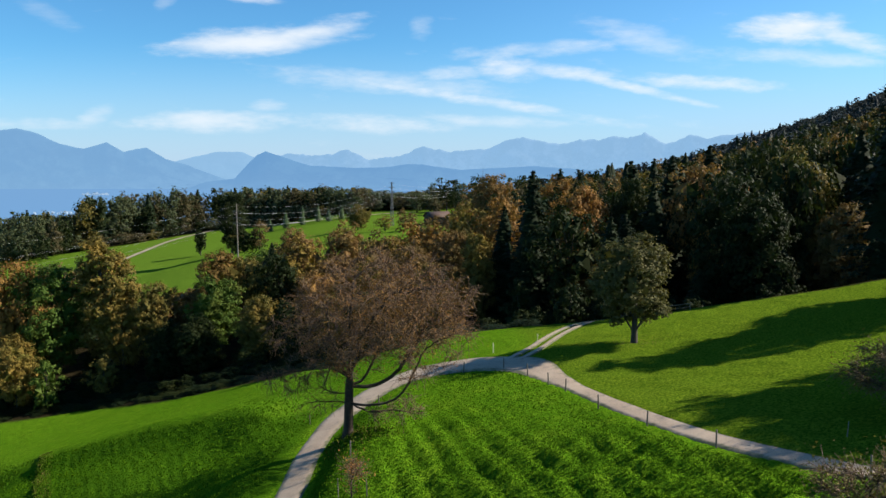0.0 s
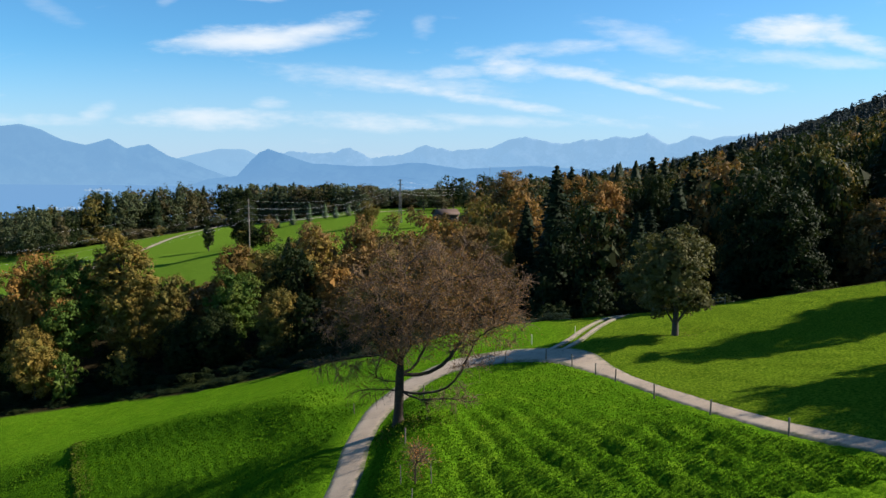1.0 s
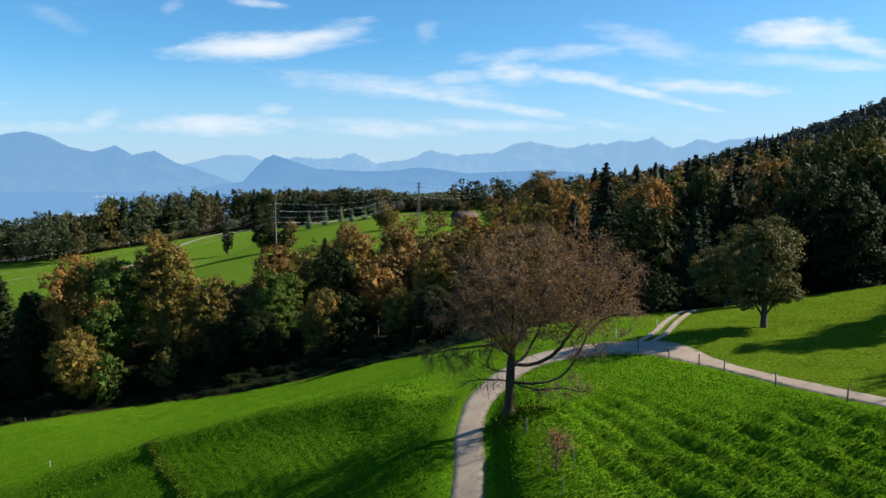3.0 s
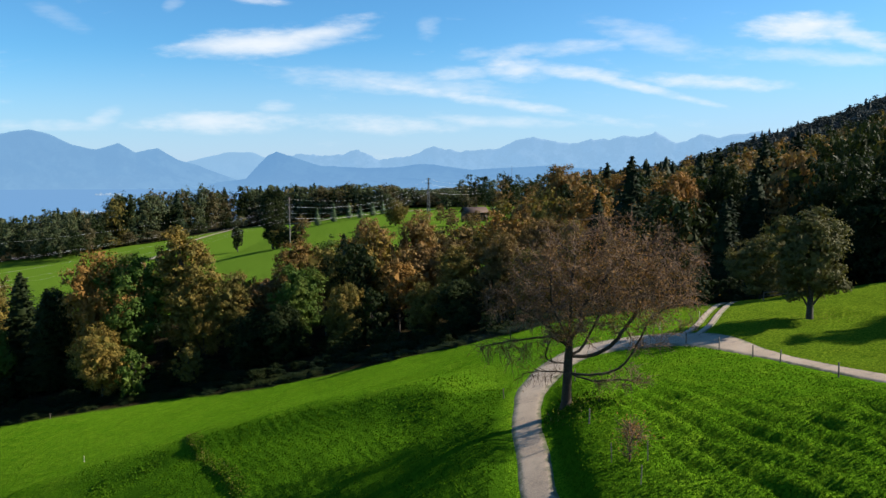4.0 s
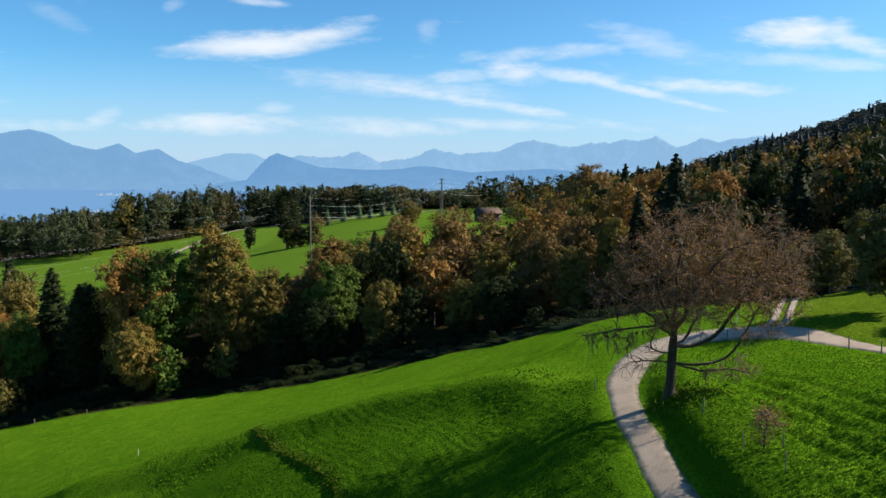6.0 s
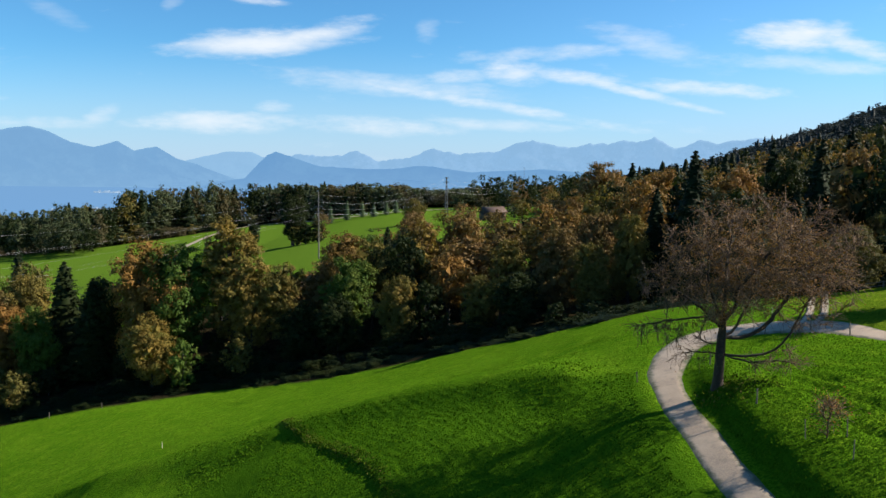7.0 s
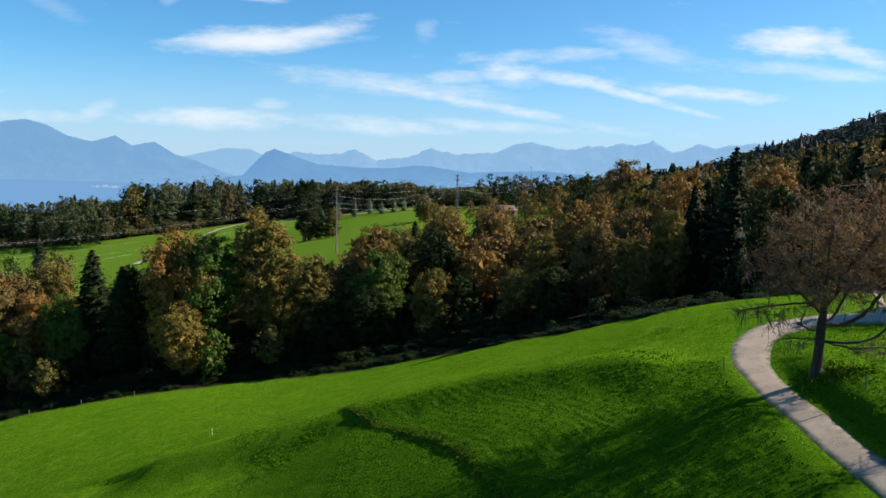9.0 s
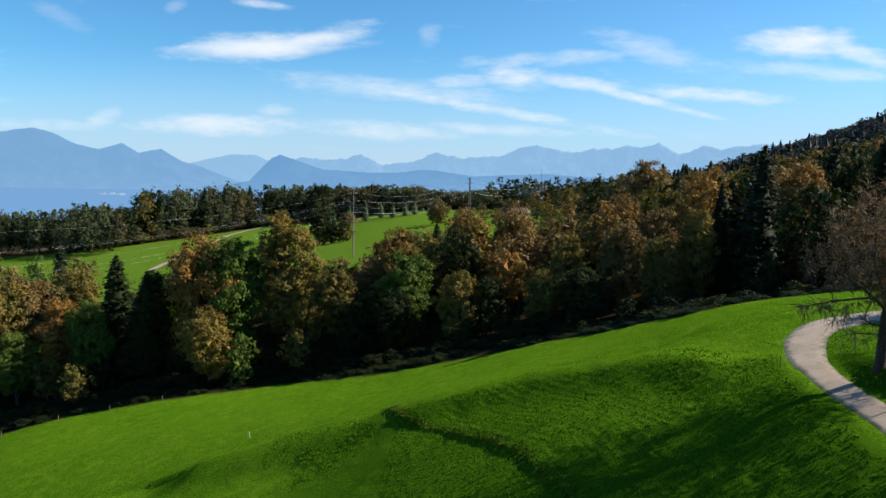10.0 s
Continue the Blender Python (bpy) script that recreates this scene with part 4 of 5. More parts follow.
class Grove:
    """Far trees that nobody could tell apart, gathered into one object."""

    def __init__(self):
        self.builds = {}

    def tree(self, kind, tone, x, y, height, width):
        trunk, crown = KIND[kind][pick.randrange(len(KIND[kind]))]
        tall, spread = SIZE[kind]
        if "spruce" in kind:
            width = max(width, 0.64 * height)
        side, up, turn = width / (2.15 * spread), 1.07 * height / tall, pick.uniform(0, 6.28)
        c, s = math.cos(turn) * side, math.sin(turn) * side
        m = np.array(((c, -s, 0), (s, c, 0), (0, 0, up)))
        pts, groups = read_mesh(crown)
        b = self.builds.setdefault(tone, Build())
        first = b.count
        b.add(pts @ m.T + (x, y, land_z(x, y) - 0.3), groups[0])
        for faces in groups[1:]:
            b.faces.append(faces + first)

    def finish(self, name, label):
        tones = list(self.builds)
        whole, marks = Build(), []
        for k, tone in enumerate(tones):
            b = self.builds[tone]
            pts, first = np.concatenate(b.points), whole.count
            whole.points.append(pts)
            for faces in b.faces:
                whole.faces.append(faces + first)
                marks.append(np.full(len(faces), k, np.int32))
            whole.count += len(pts)
        me = whole.mesh(name, LEAF[tones[0]], True)
        for tone in tones[1:]:
            me.materials.append(LEAF[tone])
        me.polygons.foreach_set("material_index", np.concatenate(marks))
        tagged(new(name, me), label, "woods", kind="stuff")


# the trees along the near edge of the wood
tree("wide", "orange", -102.9, 182, 29, 23)
tree("round", "green", -95.9, 180.0, 29.3, 19.9)
tree("wide", "ochre", -97.8, 167.5, 15.7, 14.7)
tree("bush", "green", -90.2, 166.0, 10.5, 9.4)
tree("bush", "olive", -78.5, 169.0, 9.0, 9.0)
tree("bush", "olive", -128, 166.0, 9.5, 9.0)
tree("tall", "olive", -82.8, 183, 34, 17, label="tall narrow ivy-clad olive-green tree in the wood")
tree("round", "ochre", -78.1, 179.0, 18.8, 10.5)
tree("round", "olive", -70.7, 181.0, 21.0, 12.6)
tree("round", "green", -54.1, 175.0, 20.5, 14.7)
tree("round", "orange", -57, 188, 26, 16)
tree("wide", "brown", -38.5, 200, 27, 19)
tree("wide", "brown", -27, 202, 26.5, 19)
tree("round", "olive", -16.3, 172, 19, 12.5)
tree("bush", "dark", -35.5, 166.0, 12.7, 11.6)
tree("spruce", "needle", -48, 206, 24, 9)
tree("wide", "olive", -42, 167, 14.5, 11)
tree("wide", "olive", -23.3, 161, 12, 11)
tree("round", "brown", -6.5, 161, 20, 12)
tree("round", "brown", 2.7, 166, 21.5, 13)
tree("round", "olive", -1.9, 152, 16, 10)
tree("round", "olive", 7.0, 156, 20, 10.5)
tree("spruce", "needle", 17.5, 152, 31.5, 12.5)
tree("spruce", "needle", 12.5, 160, 25, 9)
tree("round", "rust", 29, 158, 27.5, 17)
tree("round", "brown", 19.3, 190, 21, 14)
tree("round", "brown", 15.7, 230, 30, 19)
tree("round", "orange", 37.8, 238, 28, 18)
tree("bush", "dark", 14, 136, 12, 9)
tree("bush", "dark", 20.5, 119, 8.5, 9)
tree("spruce", "needle", 49.6, 166, 34, 12)
tree("round", "orange", 51, 139, 22, 12)
tree("spruce", "needle", 62.3, 176, 36, 11)
tree("spruce", "dark", 62, 152, 32, 10)
tree("tall", "ochre", 70, 146, 36, 16)
tree("round", "brown", 65.7, 121, 21, 12)
tree("spruce", "needle", 44, 176, 33, 11)
tree("round", "dark", 39, 160, 29, 12)
tree("spruce", "needle", 57, 128, 20, 7)
tree("spruce", "needle", 35, 142, 24, 9)
tree("spruce", "needle", 78, 138, 38, 13)
tree("spruce", "dark", -128.6, 190, 28.5, 21)
tree("spruce", "needle", -170, 241, 26, 10)
tree("round", "brown", -152, 190, 28, 17)
tree("round", "olive", -142, 197, 27, 15)
tree("round", "green", -146.3, 175.0, 17.0, 12.6)
tree("round", "orange", -139.2, 182.0, 21.6, 15.7)
tree("bush", "olive", -138.4, 174.0, 9.7, 9.4)
tree("wide", "green", -131.0, 179.0, 19.3, 12.6)
tree("round", "dark", -116.2, 184.0, 23.3, 14.6)
tree("spruce", "dark", -118, 182, 24, 19)
tree("tall", "dark", 63, 79.5, 24, 13, label="dark tall tree at the edge of the meadow")
tree("tall", "dark", 67, 84.5, 19, 12, label="dark tall tree at the edge of the meadow")
tree("spruce", "needle", 64, 106, 29, 11)
tree("round", "olive", 51.5, 58, 17.5, 14, label="olive-green tree beside the meadow")
tree("round", "dark", 59, 56, 20, 15, label="dark green tree beside the meadow")
tree("round", "dark", 52, 48, 17, 15, label="dark green tree beside the meadow")
tree("round", "dark", 60, 49, 20, 16, label="dark green tree beside the meadow")
tree("wide", "pale", 25.6, 105.5, 8.5, 9.6, name="fruit_tree", label="small rounded green fruit tree behind the meadow's crest")

# the wood behind them
rng = np.random.default_rng(5)
taken = [(o.location.x, o.location.y) for o in scene.objects if o.type == "EMPTY"]


# how high the near and the distant woods reach: bearings from the middle of the valley's near side, and the slope up to the crowns there
VALLEY = (-22.4, 0.9, 20.6)
NEAR_TOPS = ((-0.845, -0.688, -0.611, -0.565, -0.548, -0.524, -0.512, -0.496, -0.456, -0.425, -0.387, -0.369, -0.295, -0.289, -0.264, -0.242, -0.227, -0.181, -0.142, -0.104, -0.074, -0.029, -0.01, 0.032, 0.069, 0.099, 0.137, 0.174, 0.286, 0.368, 0.411, 0.484, 0.57, 0.8),
             (-0.163, -0.143, -0.136, -0.147, -0.178, -0.178, -0.158, -0.139, -0.120, -0.116, -0.124, -0.131, -0.125, -0.147, -0.150, -0.131, -0.123, -0.098, -0.084, -0.074, -0.076, -0.089, -0.075, -0.070, -0.059, -0.034, -0.034, -0.012, -0.006, -0.012, 0.018, 0.035, 0.05, 0.08))
FAR_TOPS = ((-0.835, -0.605, -0.529, -0.495, -0.476, -0.456, -0.414, -0.376, -0.346, -0.277, -0.225, -0.172, -0.134, -0.074, -0.029, 0.039, 0.077, 0.2),
            (-0.049, -0.046, -0.0443, -0.055, -0.053, -0.031, -0.026, -0.027, -0.023, -0.018, -0.020, -0.020, -0.016, -0.018, -0.022, -0.019, -0.019, -0.019))


def reach_up(x, y, tops, soft):
    """The height that the woods reach at a place."""
    b = (x - VALLEY[0]) / (y - VALLEY[1])
    s = np.minimum(np.minimum(np.interp(b - soft, *tops), np.interp(b + soft, *tops)), np.interp(b, *tops))
    return VALLEY[2] + s * (y - VALLEY[1])


for gx0 in np.arange(-225, 175, 11.5):
    for row in range(10):
        x = gx0 + rng.uniform(-4, 4)
        edge_y = float(margin(x))
        y = edge_y + (20 if row == 0 else 17) + row * 11 + rng.uniform(-4, 4)
        if x < 0 and y > 236 + 0.25 * min(x + 60, 0):
            continue
        # wood carried on out of view on the right, to shade the trees in sight
        if x / y > (0.75 if y > 200 else 1.0) or x / y < -1.05 or any((x - a) ** 2 + (y - c) ** 2 < 50 for a, c in taken) or (-10 < x < 20 and y < 150):
            continue
        taken.append((x, y))
        tall = float(reach_up(x, y, NEAR_TOPS, 0.02)) - land_z(x, y) - abs(rng.normal(-0.5, 2.0))
        tall *= rng.uniform(0.5, 0.8) if row == 0 else rng.uniform(0.78, 1.0) if row == 1 else 1.0
        if tall < 4.5:
            continue
        firs = 0.22 if x > 35 else 0.16 if x > 0 else 0.10
        near = row < 2
        if rng.uniform() < firs and tall > 12:
            tree("spruce" if row < 4 else "far_spruce", "needle", x, y, tall * (0.7 if row == 0 else 1), rng.uniform(9.5, 13))
        elif tall < 10:
            tree("bush", str(rng.choice(["dark", "olive", "green"])), x, y, tall, rng.uniform(8, 11))
        else:
            # hillside and front trees nearly all dark: their shade put into the colour
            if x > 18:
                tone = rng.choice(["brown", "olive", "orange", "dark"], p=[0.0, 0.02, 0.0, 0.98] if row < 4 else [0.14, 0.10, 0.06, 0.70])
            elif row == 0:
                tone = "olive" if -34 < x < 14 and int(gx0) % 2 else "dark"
            elif x > -50:
                tone = rng.choice(["brown", "olive", "orange", "ochre", "dark", "green"], p=[0.50, 0.14, 0.18, 0.03, 0.12, 0.03])
            else:
                tone = rng.choice(["brown", "olive", "orange", "ochre", "dark", "green"], p=[0.30, 0.31, 0.07, 0.08, 0.16, 0.08])
            tree(("round", "wide")[int(rng.uniform() < 0.35)] if near else "mid", str(tone), x, y, tall, min(rng.uniform(14, 19), tall * 1.05))

# underwood along the margin, all in the dark tone for the shade there
for x in np.arange(-130, 60, 4.6):
    x = x + rng.uniform(-1.5, 1.5)
    y = float(margin(x)) + rng.uniform(13, 24)
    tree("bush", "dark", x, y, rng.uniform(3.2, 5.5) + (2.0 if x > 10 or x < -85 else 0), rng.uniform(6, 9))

# low bushes added in near-black tones, standing for the shade along the margin
undergrowth = Grove()
for x in np.repeat(np.arange(-150, 16, 2.0), 3):
    x = x + rng.uniform(-1.0, 1.0)
    y = float(margin(x)) + rng.uniform(2.0, 13)
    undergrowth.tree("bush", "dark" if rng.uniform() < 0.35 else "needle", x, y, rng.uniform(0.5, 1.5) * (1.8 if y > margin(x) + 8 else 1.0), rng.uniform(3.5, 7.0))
undergrowth.finish("undergrowth", "low shrubs and brambles, darkened for shade, along the edge of the wood")

# the far meadow's trees
tree("oval", "dark", -149, 458, 16, 10.5, label="oval dark green tree standing alone in the far meadow")
tree("wide", "olive", -50.8, 446, 14.5, 16, label="rounded tree standing alone in the far meadow")
tree("bush", "dark", -106, 397, 11, 15, label="dark green bushes at the foot of the tall trees")
tree("bush", "olive", -111, 399, 11, 15, label="dark green bushes at the foot of the tall trees")
tree("bush", "dark", -100, 399, 10, 12, label="dark green bushes at the foot of the tall trees")
tree("tall", "dark", -111, 406, 31, 13, label="tall dark tree in the far meadow", shape=0)
tree("tall", "dark", -115.5, 408, 32, 12.5, label="tall dark tree in the far meadow", shape=1)
tree("tall", "dark", -113, 400, 27, 14, label="tall dark tree in the far meadow", shape=0)
tree("far", "brown", -98, 398, 15, 12)
tree("far", "brown", 3, 330, 8, 10)
tree("far", "brown", 11, 346, 8, 12)
tree("far", "olive", -9, 318, 9, 10)
tree("far", "brown", -24, 440, 11, 9)
tree("far", "orange", -4, 405, 9, 8)
tree("far", "brown", -9, 392, 8, 9)
tree("far", "olive", -33, 425, 9, 12)
tree("far", "brown", -18, 415, 10, 13)
tree("far", "olive", 14, 448, 13, 14)
tree("far", "brown", 24, 430, 15, 14)
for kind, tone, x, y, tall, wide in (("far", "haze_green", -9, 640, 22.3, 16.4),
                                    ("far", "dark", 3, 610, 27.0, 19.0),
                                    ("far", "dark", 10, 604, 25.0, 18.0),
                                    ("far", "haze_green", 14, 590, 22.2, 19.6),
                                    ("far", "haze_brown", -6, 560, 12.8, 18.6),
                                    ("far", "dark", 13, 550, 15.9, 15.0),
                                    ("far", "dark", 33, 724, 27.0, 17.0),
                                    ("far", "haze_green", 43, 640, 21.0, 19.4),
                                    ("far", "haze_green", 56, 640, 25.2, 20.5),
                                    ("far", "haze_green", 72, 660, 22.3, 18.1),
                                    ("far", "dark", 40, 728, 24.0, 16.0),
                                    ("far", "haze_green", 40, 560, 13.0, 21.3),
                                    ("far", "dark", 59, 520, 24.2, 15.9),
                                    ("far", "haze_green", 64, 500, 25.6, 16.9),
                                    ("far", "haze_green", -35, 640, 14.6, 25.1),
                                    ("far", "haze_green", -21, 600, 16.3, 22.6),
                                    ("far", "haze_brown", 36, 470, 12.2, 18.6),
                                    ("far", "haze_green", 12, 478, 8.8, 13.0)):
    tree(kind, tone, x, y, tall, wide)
for k, x in enumerate((-118, -107, -96, -86, -77, -70, -130)):
    tree("far_spruce", "blue", x, 562 + (k % 3) * 7, rng.uniform(9, 15), 8.5, label="grey-green young spruce in a row along the far meadow", group="young spruces in a row")

# the distant wood: its front rows of trees, then the roof of the rest
far_edge = Grove()
for x in np.arange(-340, 14, 8.5):
    for row in range(5):
        xx = x + rng.uniform(-5, 5)
        y = float(wood_edge(xx)) - 8 + row * 15 + rng.uniform(-4, 4)
        tall = float(reach_up(xx, y, FAR_TOPS, 0.018)) - land_z(xx, y)
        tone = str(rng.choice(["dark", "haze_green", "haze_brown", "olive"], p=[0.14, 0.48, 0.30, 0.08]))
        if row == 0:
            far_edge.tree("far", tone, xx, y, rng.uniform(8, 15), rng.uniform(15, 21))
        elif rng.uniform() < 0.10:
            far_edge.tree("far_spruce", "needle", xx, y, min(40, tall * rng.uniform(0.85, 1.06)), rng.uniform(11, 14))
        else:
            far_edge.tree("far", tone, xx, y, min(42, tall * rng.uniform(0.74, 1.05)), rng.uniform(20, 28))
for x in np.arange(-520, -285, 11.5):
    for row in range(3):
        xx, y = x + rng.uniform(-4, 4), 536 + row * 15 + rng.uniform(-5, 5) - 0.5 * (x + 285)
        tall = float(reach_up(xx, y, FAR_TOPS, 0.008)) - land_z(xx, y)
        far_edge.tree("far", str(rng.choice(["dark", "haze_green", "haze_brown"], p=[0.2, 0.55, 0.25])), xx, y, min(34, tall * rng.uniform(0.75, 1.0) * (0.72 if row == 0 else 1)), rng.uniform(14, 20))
far_edge.finish("distant_trees", "dark green and olive trees along the edge of the distant wood")


def canopy_sheet(name, x, y, grows, tall, cell, label, seed, fringe):
    """The roof of far woods: domed and pointed crowns side by side, fringed with coarse sprigs. grows: where there is wood."""
    r = np.random.default_rng(seed)
    i, j = np.floor(x / cell), np.floor(y / cell)
    best, crown, other = np.full(x.shape, 1e9), np.zeros(x.shape), np.zeros(x.shape)
    for di in (-1, 0, 1):
        for dj in (-1, 0, 1):
            h = np.sin((i + di) * 127.1 + (j + dj) * 311.7 + seed) * 43758.5453
            p, q, k = h - np.floor(h), h * 7.31 - np.floor(h * 7.31), h * 3.17 - np.floor(h * 3.17)
            d = np.hypot(x - (i + di + 0.15 + 0.7 * p) * cell, y - (j + dj + 0.15 + 0.7 * q) * cell)
            near = d < best
            best, crown, other = np.where(near, d, best), np.where(near, k, crown), np.where(near, q, other)
    f = best / (0.62 * cell)
    dome = tall * (0.70 + 0.40 * other) - 0.42 * tall * f ** 2
    cone = tall * (1.0 + 0.22 * other) - 0.62 * tall * f
    roof = np.where(crown < 0.2, cone, dome) + fbm(x, y, 3.2, seed, 3) * 1.6
    roof = np.maximum(roof, 0.25 * tall) * smooth(0, 1.6, np.arange(x.shape[0]))[:, None]
    z = land(x, y)[0] + roof
    pts = np.stack([x, y, z], -1).reshape(-1, 3)
    faces = grid_faces(*x.shape)
    ok = grows.ravel()
    b = Build()
    b.add(pts, faces[ok[faces].all(1)])
    m = r.choice(np.nonzero(ok)[0], fringe)
    at = pts[m] + r.normal(0, 0.7, (fringe, 3)) + (0, 0, 0.3)
    size = 0.45 + 0.0011 * pts[m, 1:2]
    sprigs(b, at, np.tile((0.1, -0.3, 0.8), (fringe, 1)), size, r, 0.8)
    ids = np.concatenate([crown.ravel(), np.repeat(crown.ravel()[m], 3)])
    tagged(new(name, b.mesh(name, CANOPY, True, (("crown", ids),))), label, "woods", kind="stuff")


# dark filler sheet below the crowns, in place of the shade between them
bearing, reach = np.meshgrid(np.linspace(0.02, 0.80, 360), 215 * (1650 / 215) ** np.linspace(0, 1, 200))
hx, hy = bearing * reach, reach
canopy_sheet("hill_woods", hx, hy, (hy > margin(hx) + 112) & (hx > 24 + 0.15 * (hy - 215)) & ~((hx < 78) & (hy > 395)), 14, 17.0, "dark sheet standing for the shade between the trees of the hill", 3, 6000)
on_hill = Grove()
for _ in range(44):
    x, y = rng.uniform(10, 92), rng.uniform(465, 715)
    if abs(x - 27) < 13 and y > 560:
        continue
    on_hill.tree("far", str(rng.choice(["dark", "olive", "brown"], p=[0.5, 0.3, 0.2])), x, y, rng.uniform(13, 27), rng.uniform(12, 17))
for x, y, h in ((55, 352, 30), (68, 372, 27), (61, 345, 24), (92, 420, 27), (120, 470, 26), (128, 478, 24), (84, 430, 20), (165, 560, 27), (173, 570, 25), (182, 566, 28), (262, 760, 26), (272, 770, 28), (284, 765, 25), (300, 770, 30)):
    on_hill.tree("far_spruce", "needle", x, y, h, 12)
y = 212.0
while y < 1600:
    gap = 15.5 + 10.5 * smooth(380, 900, y) + 10.0 * smooth(900, 1600, y)
    for x in np.arange(24 + 0.15 * (y - 215), 0.72 * y, gap):
        xx, yy = x + rng.uniform(-0.6, 0.6) * gap, y + rng.uniform(-0.6, 0.6) * gap
        if yy < float(margin(xx)) + 106 or (xx < 78 and yy > 395) or xx < 24:
            continue
        # from here on every tree takes the haze-blued ridge tone
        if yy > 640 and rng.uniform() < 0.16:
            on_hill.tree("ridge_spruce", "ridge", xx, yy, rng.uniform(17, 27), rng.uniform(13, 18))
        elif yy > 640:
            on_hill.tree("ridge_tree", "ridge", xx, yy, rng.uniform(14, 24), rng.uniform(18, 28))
        elif rng.uniform() < 0.08:
            on_hill.tree("ridge_spruce" if yy > 420 else "far_spruce", "needle", xx, yy, rng.uniform(22, 30), rng.uniform(10, 13))
        else:
            tone = str(rng.choice(["brown", "olive", "orange", "dark", "haze_brown", "ochre"], p=[0.20, 0.10, 0.07, 0.50, 0.11, 0.02]))
            on_hill.tree("mid" if yy < 270 else "far" if yy < 450 else "ridge_tree", tone, xx, yy, rng.uniform(18, 26), rng.uniform(15, 20))
    y += gap
on_hill.finish("hill_trees", "autumn trees and dark spruces standing out of the hill woods")

# ---- the bare trees on the meadow ----
def grown(seed, envelope, stem, step=0.42, limbs=(), influence=3.2, kill=0.8, rounds=90):
    """Branches that grow from a stem towards points strewn in a crown; gives places, parents and thicknesses."""
    r = np.random.default_rng(seed)
    goals = envelope(r)
    at = [np.array(p, float) for p in stem]
    parent = [-1] + list(range(len(stem) - 1))
    for first, line in limbs:
        last = first
        path = glide([at[first]] + [np.array(p, float) for p in line], step)
        for p in path[1:]:
            at.append(np.asarray(p) + r.normal(0, 0.03, 3))
            parent.append(last)
            last = len(at) - 1
    for _ in range(rounds):
        if len(goals) == 0:
            break
        pts = np.array(at)
        d2 = ((goals[:, None] - pts[None]) ** 2).sum(-1)
        i = d2.argmin(1)
        d = np.sqrt(d2[np.arange(len(goals)), i])
        reach = d < influence
        if not reach.any():
            influence *= 1.4
            continue
        pull = np.zeros_like(pts)
        np.add.at(pull, i[reach], (goals[reach] - pts[i[reach]]) / d[reach][:, None])
        for k in np.nonzero(np.abs(pull).sum(1) > 1e-6)[0]:
            w = pull[k] / (np.linalg.norm(pull[k]) + 1e-9) + r.normal(0, 0.22, 3)
            at.append(pts[k] + w / np.linalg.norm(w) * step)
            parent.append(k)
        pts = np.array(at)
        goals = goals[((goals[:, None] - pts[None]) ** 2).sum(-1).min(1) > kill ** 2]
    at, parent = np.array(at), np.array(parent)
    load = np.zeros(len(at))
    for k in range(len(at) - 1, 0, -1):
        load[k] = max(load[k], 1.0)
        load[parent[k]] += load[k]
    return at, parent, load


def bare_tree(name, label, x, y, seed, envelope, stem, thick, twigs, leaves, leaf_size, tone, lean_leaves, power=0.42, step=0.42, limbs=()):
    at, parent, load = grown(seed, envelope, stem, step, limbs)
    r = np.random.default_rng(seed + 1)
    girth = thick * (load / load.max()) ** power
    girth = np.maximum(girth, 0.011)
    girth[:3] *= (1.45, 1.12, 1.03)
    wood, fine = Build(), Build()
    for k in range(1, len(at)):
        p = parent[k]
        start = girth[p] if load[k] > 0.45 * load[p] else girth[k] * 1.15
        target = wood if girth[k] > 0.03 else fine
        tube(target, [at[p], at[k] + (at[k] - at[p]) * 0.08], [start, girth[k]], 7 if girth[k] > 0.08 else 4 if girth[k] > 0.03 else 3)
    thin = np.nonzero(load < 12)[0]
    ends = []
    for k in r.choice(thin, min(twigs, 9 * len(thin))):
        w = at[k] - at[parent[k]]
        w = w / (np.linalg.norm(w) + 1e-9) + r.normal(0, 0.6, 3)
        w /= np.linalg.norm(w)
        long = r.uniform(0.4, 1.35)
        mid = at[k] + w * long * 0.5
        end = mid + (w + r.normal(0, 0.3, 3) - (0, 0, 0.25)) * long * 0.5
        tube(fine, [at[k], mid, end], [0.019, 0.015, 0.010], 3)
        ends += [mid, end]
    ob = thing(name, pose(x, y, land_z(x, y) - 0.25), label, "tree")
    part("trunk", wood.mesh(name + "_trunk", CHERRY_BARK, True), ob, "grey lichen-spotted trunk and limbs")
    part("twig_work", fine.mesh(name + "_twigs", TWIG), ob)
    ends = np.array(ends)
    weight = np.maximum(0.02, lean_leaves(ends))
    m = r.choice(len(ends), leaves, p=weight / weight.sum())
    spots = ends[m] + r.normal(0, 0.28, (leaves, 3))
    crown = Build()
    sprigs(crown, spots, np.tile((0, 0, 0.4), (leaves, 1)), leaf_size, r, 0.6)
    part("leaves", crown.mesh(name + "_leaves", LEAF[tone]), ob, "sparse withered leaves")
    return ob


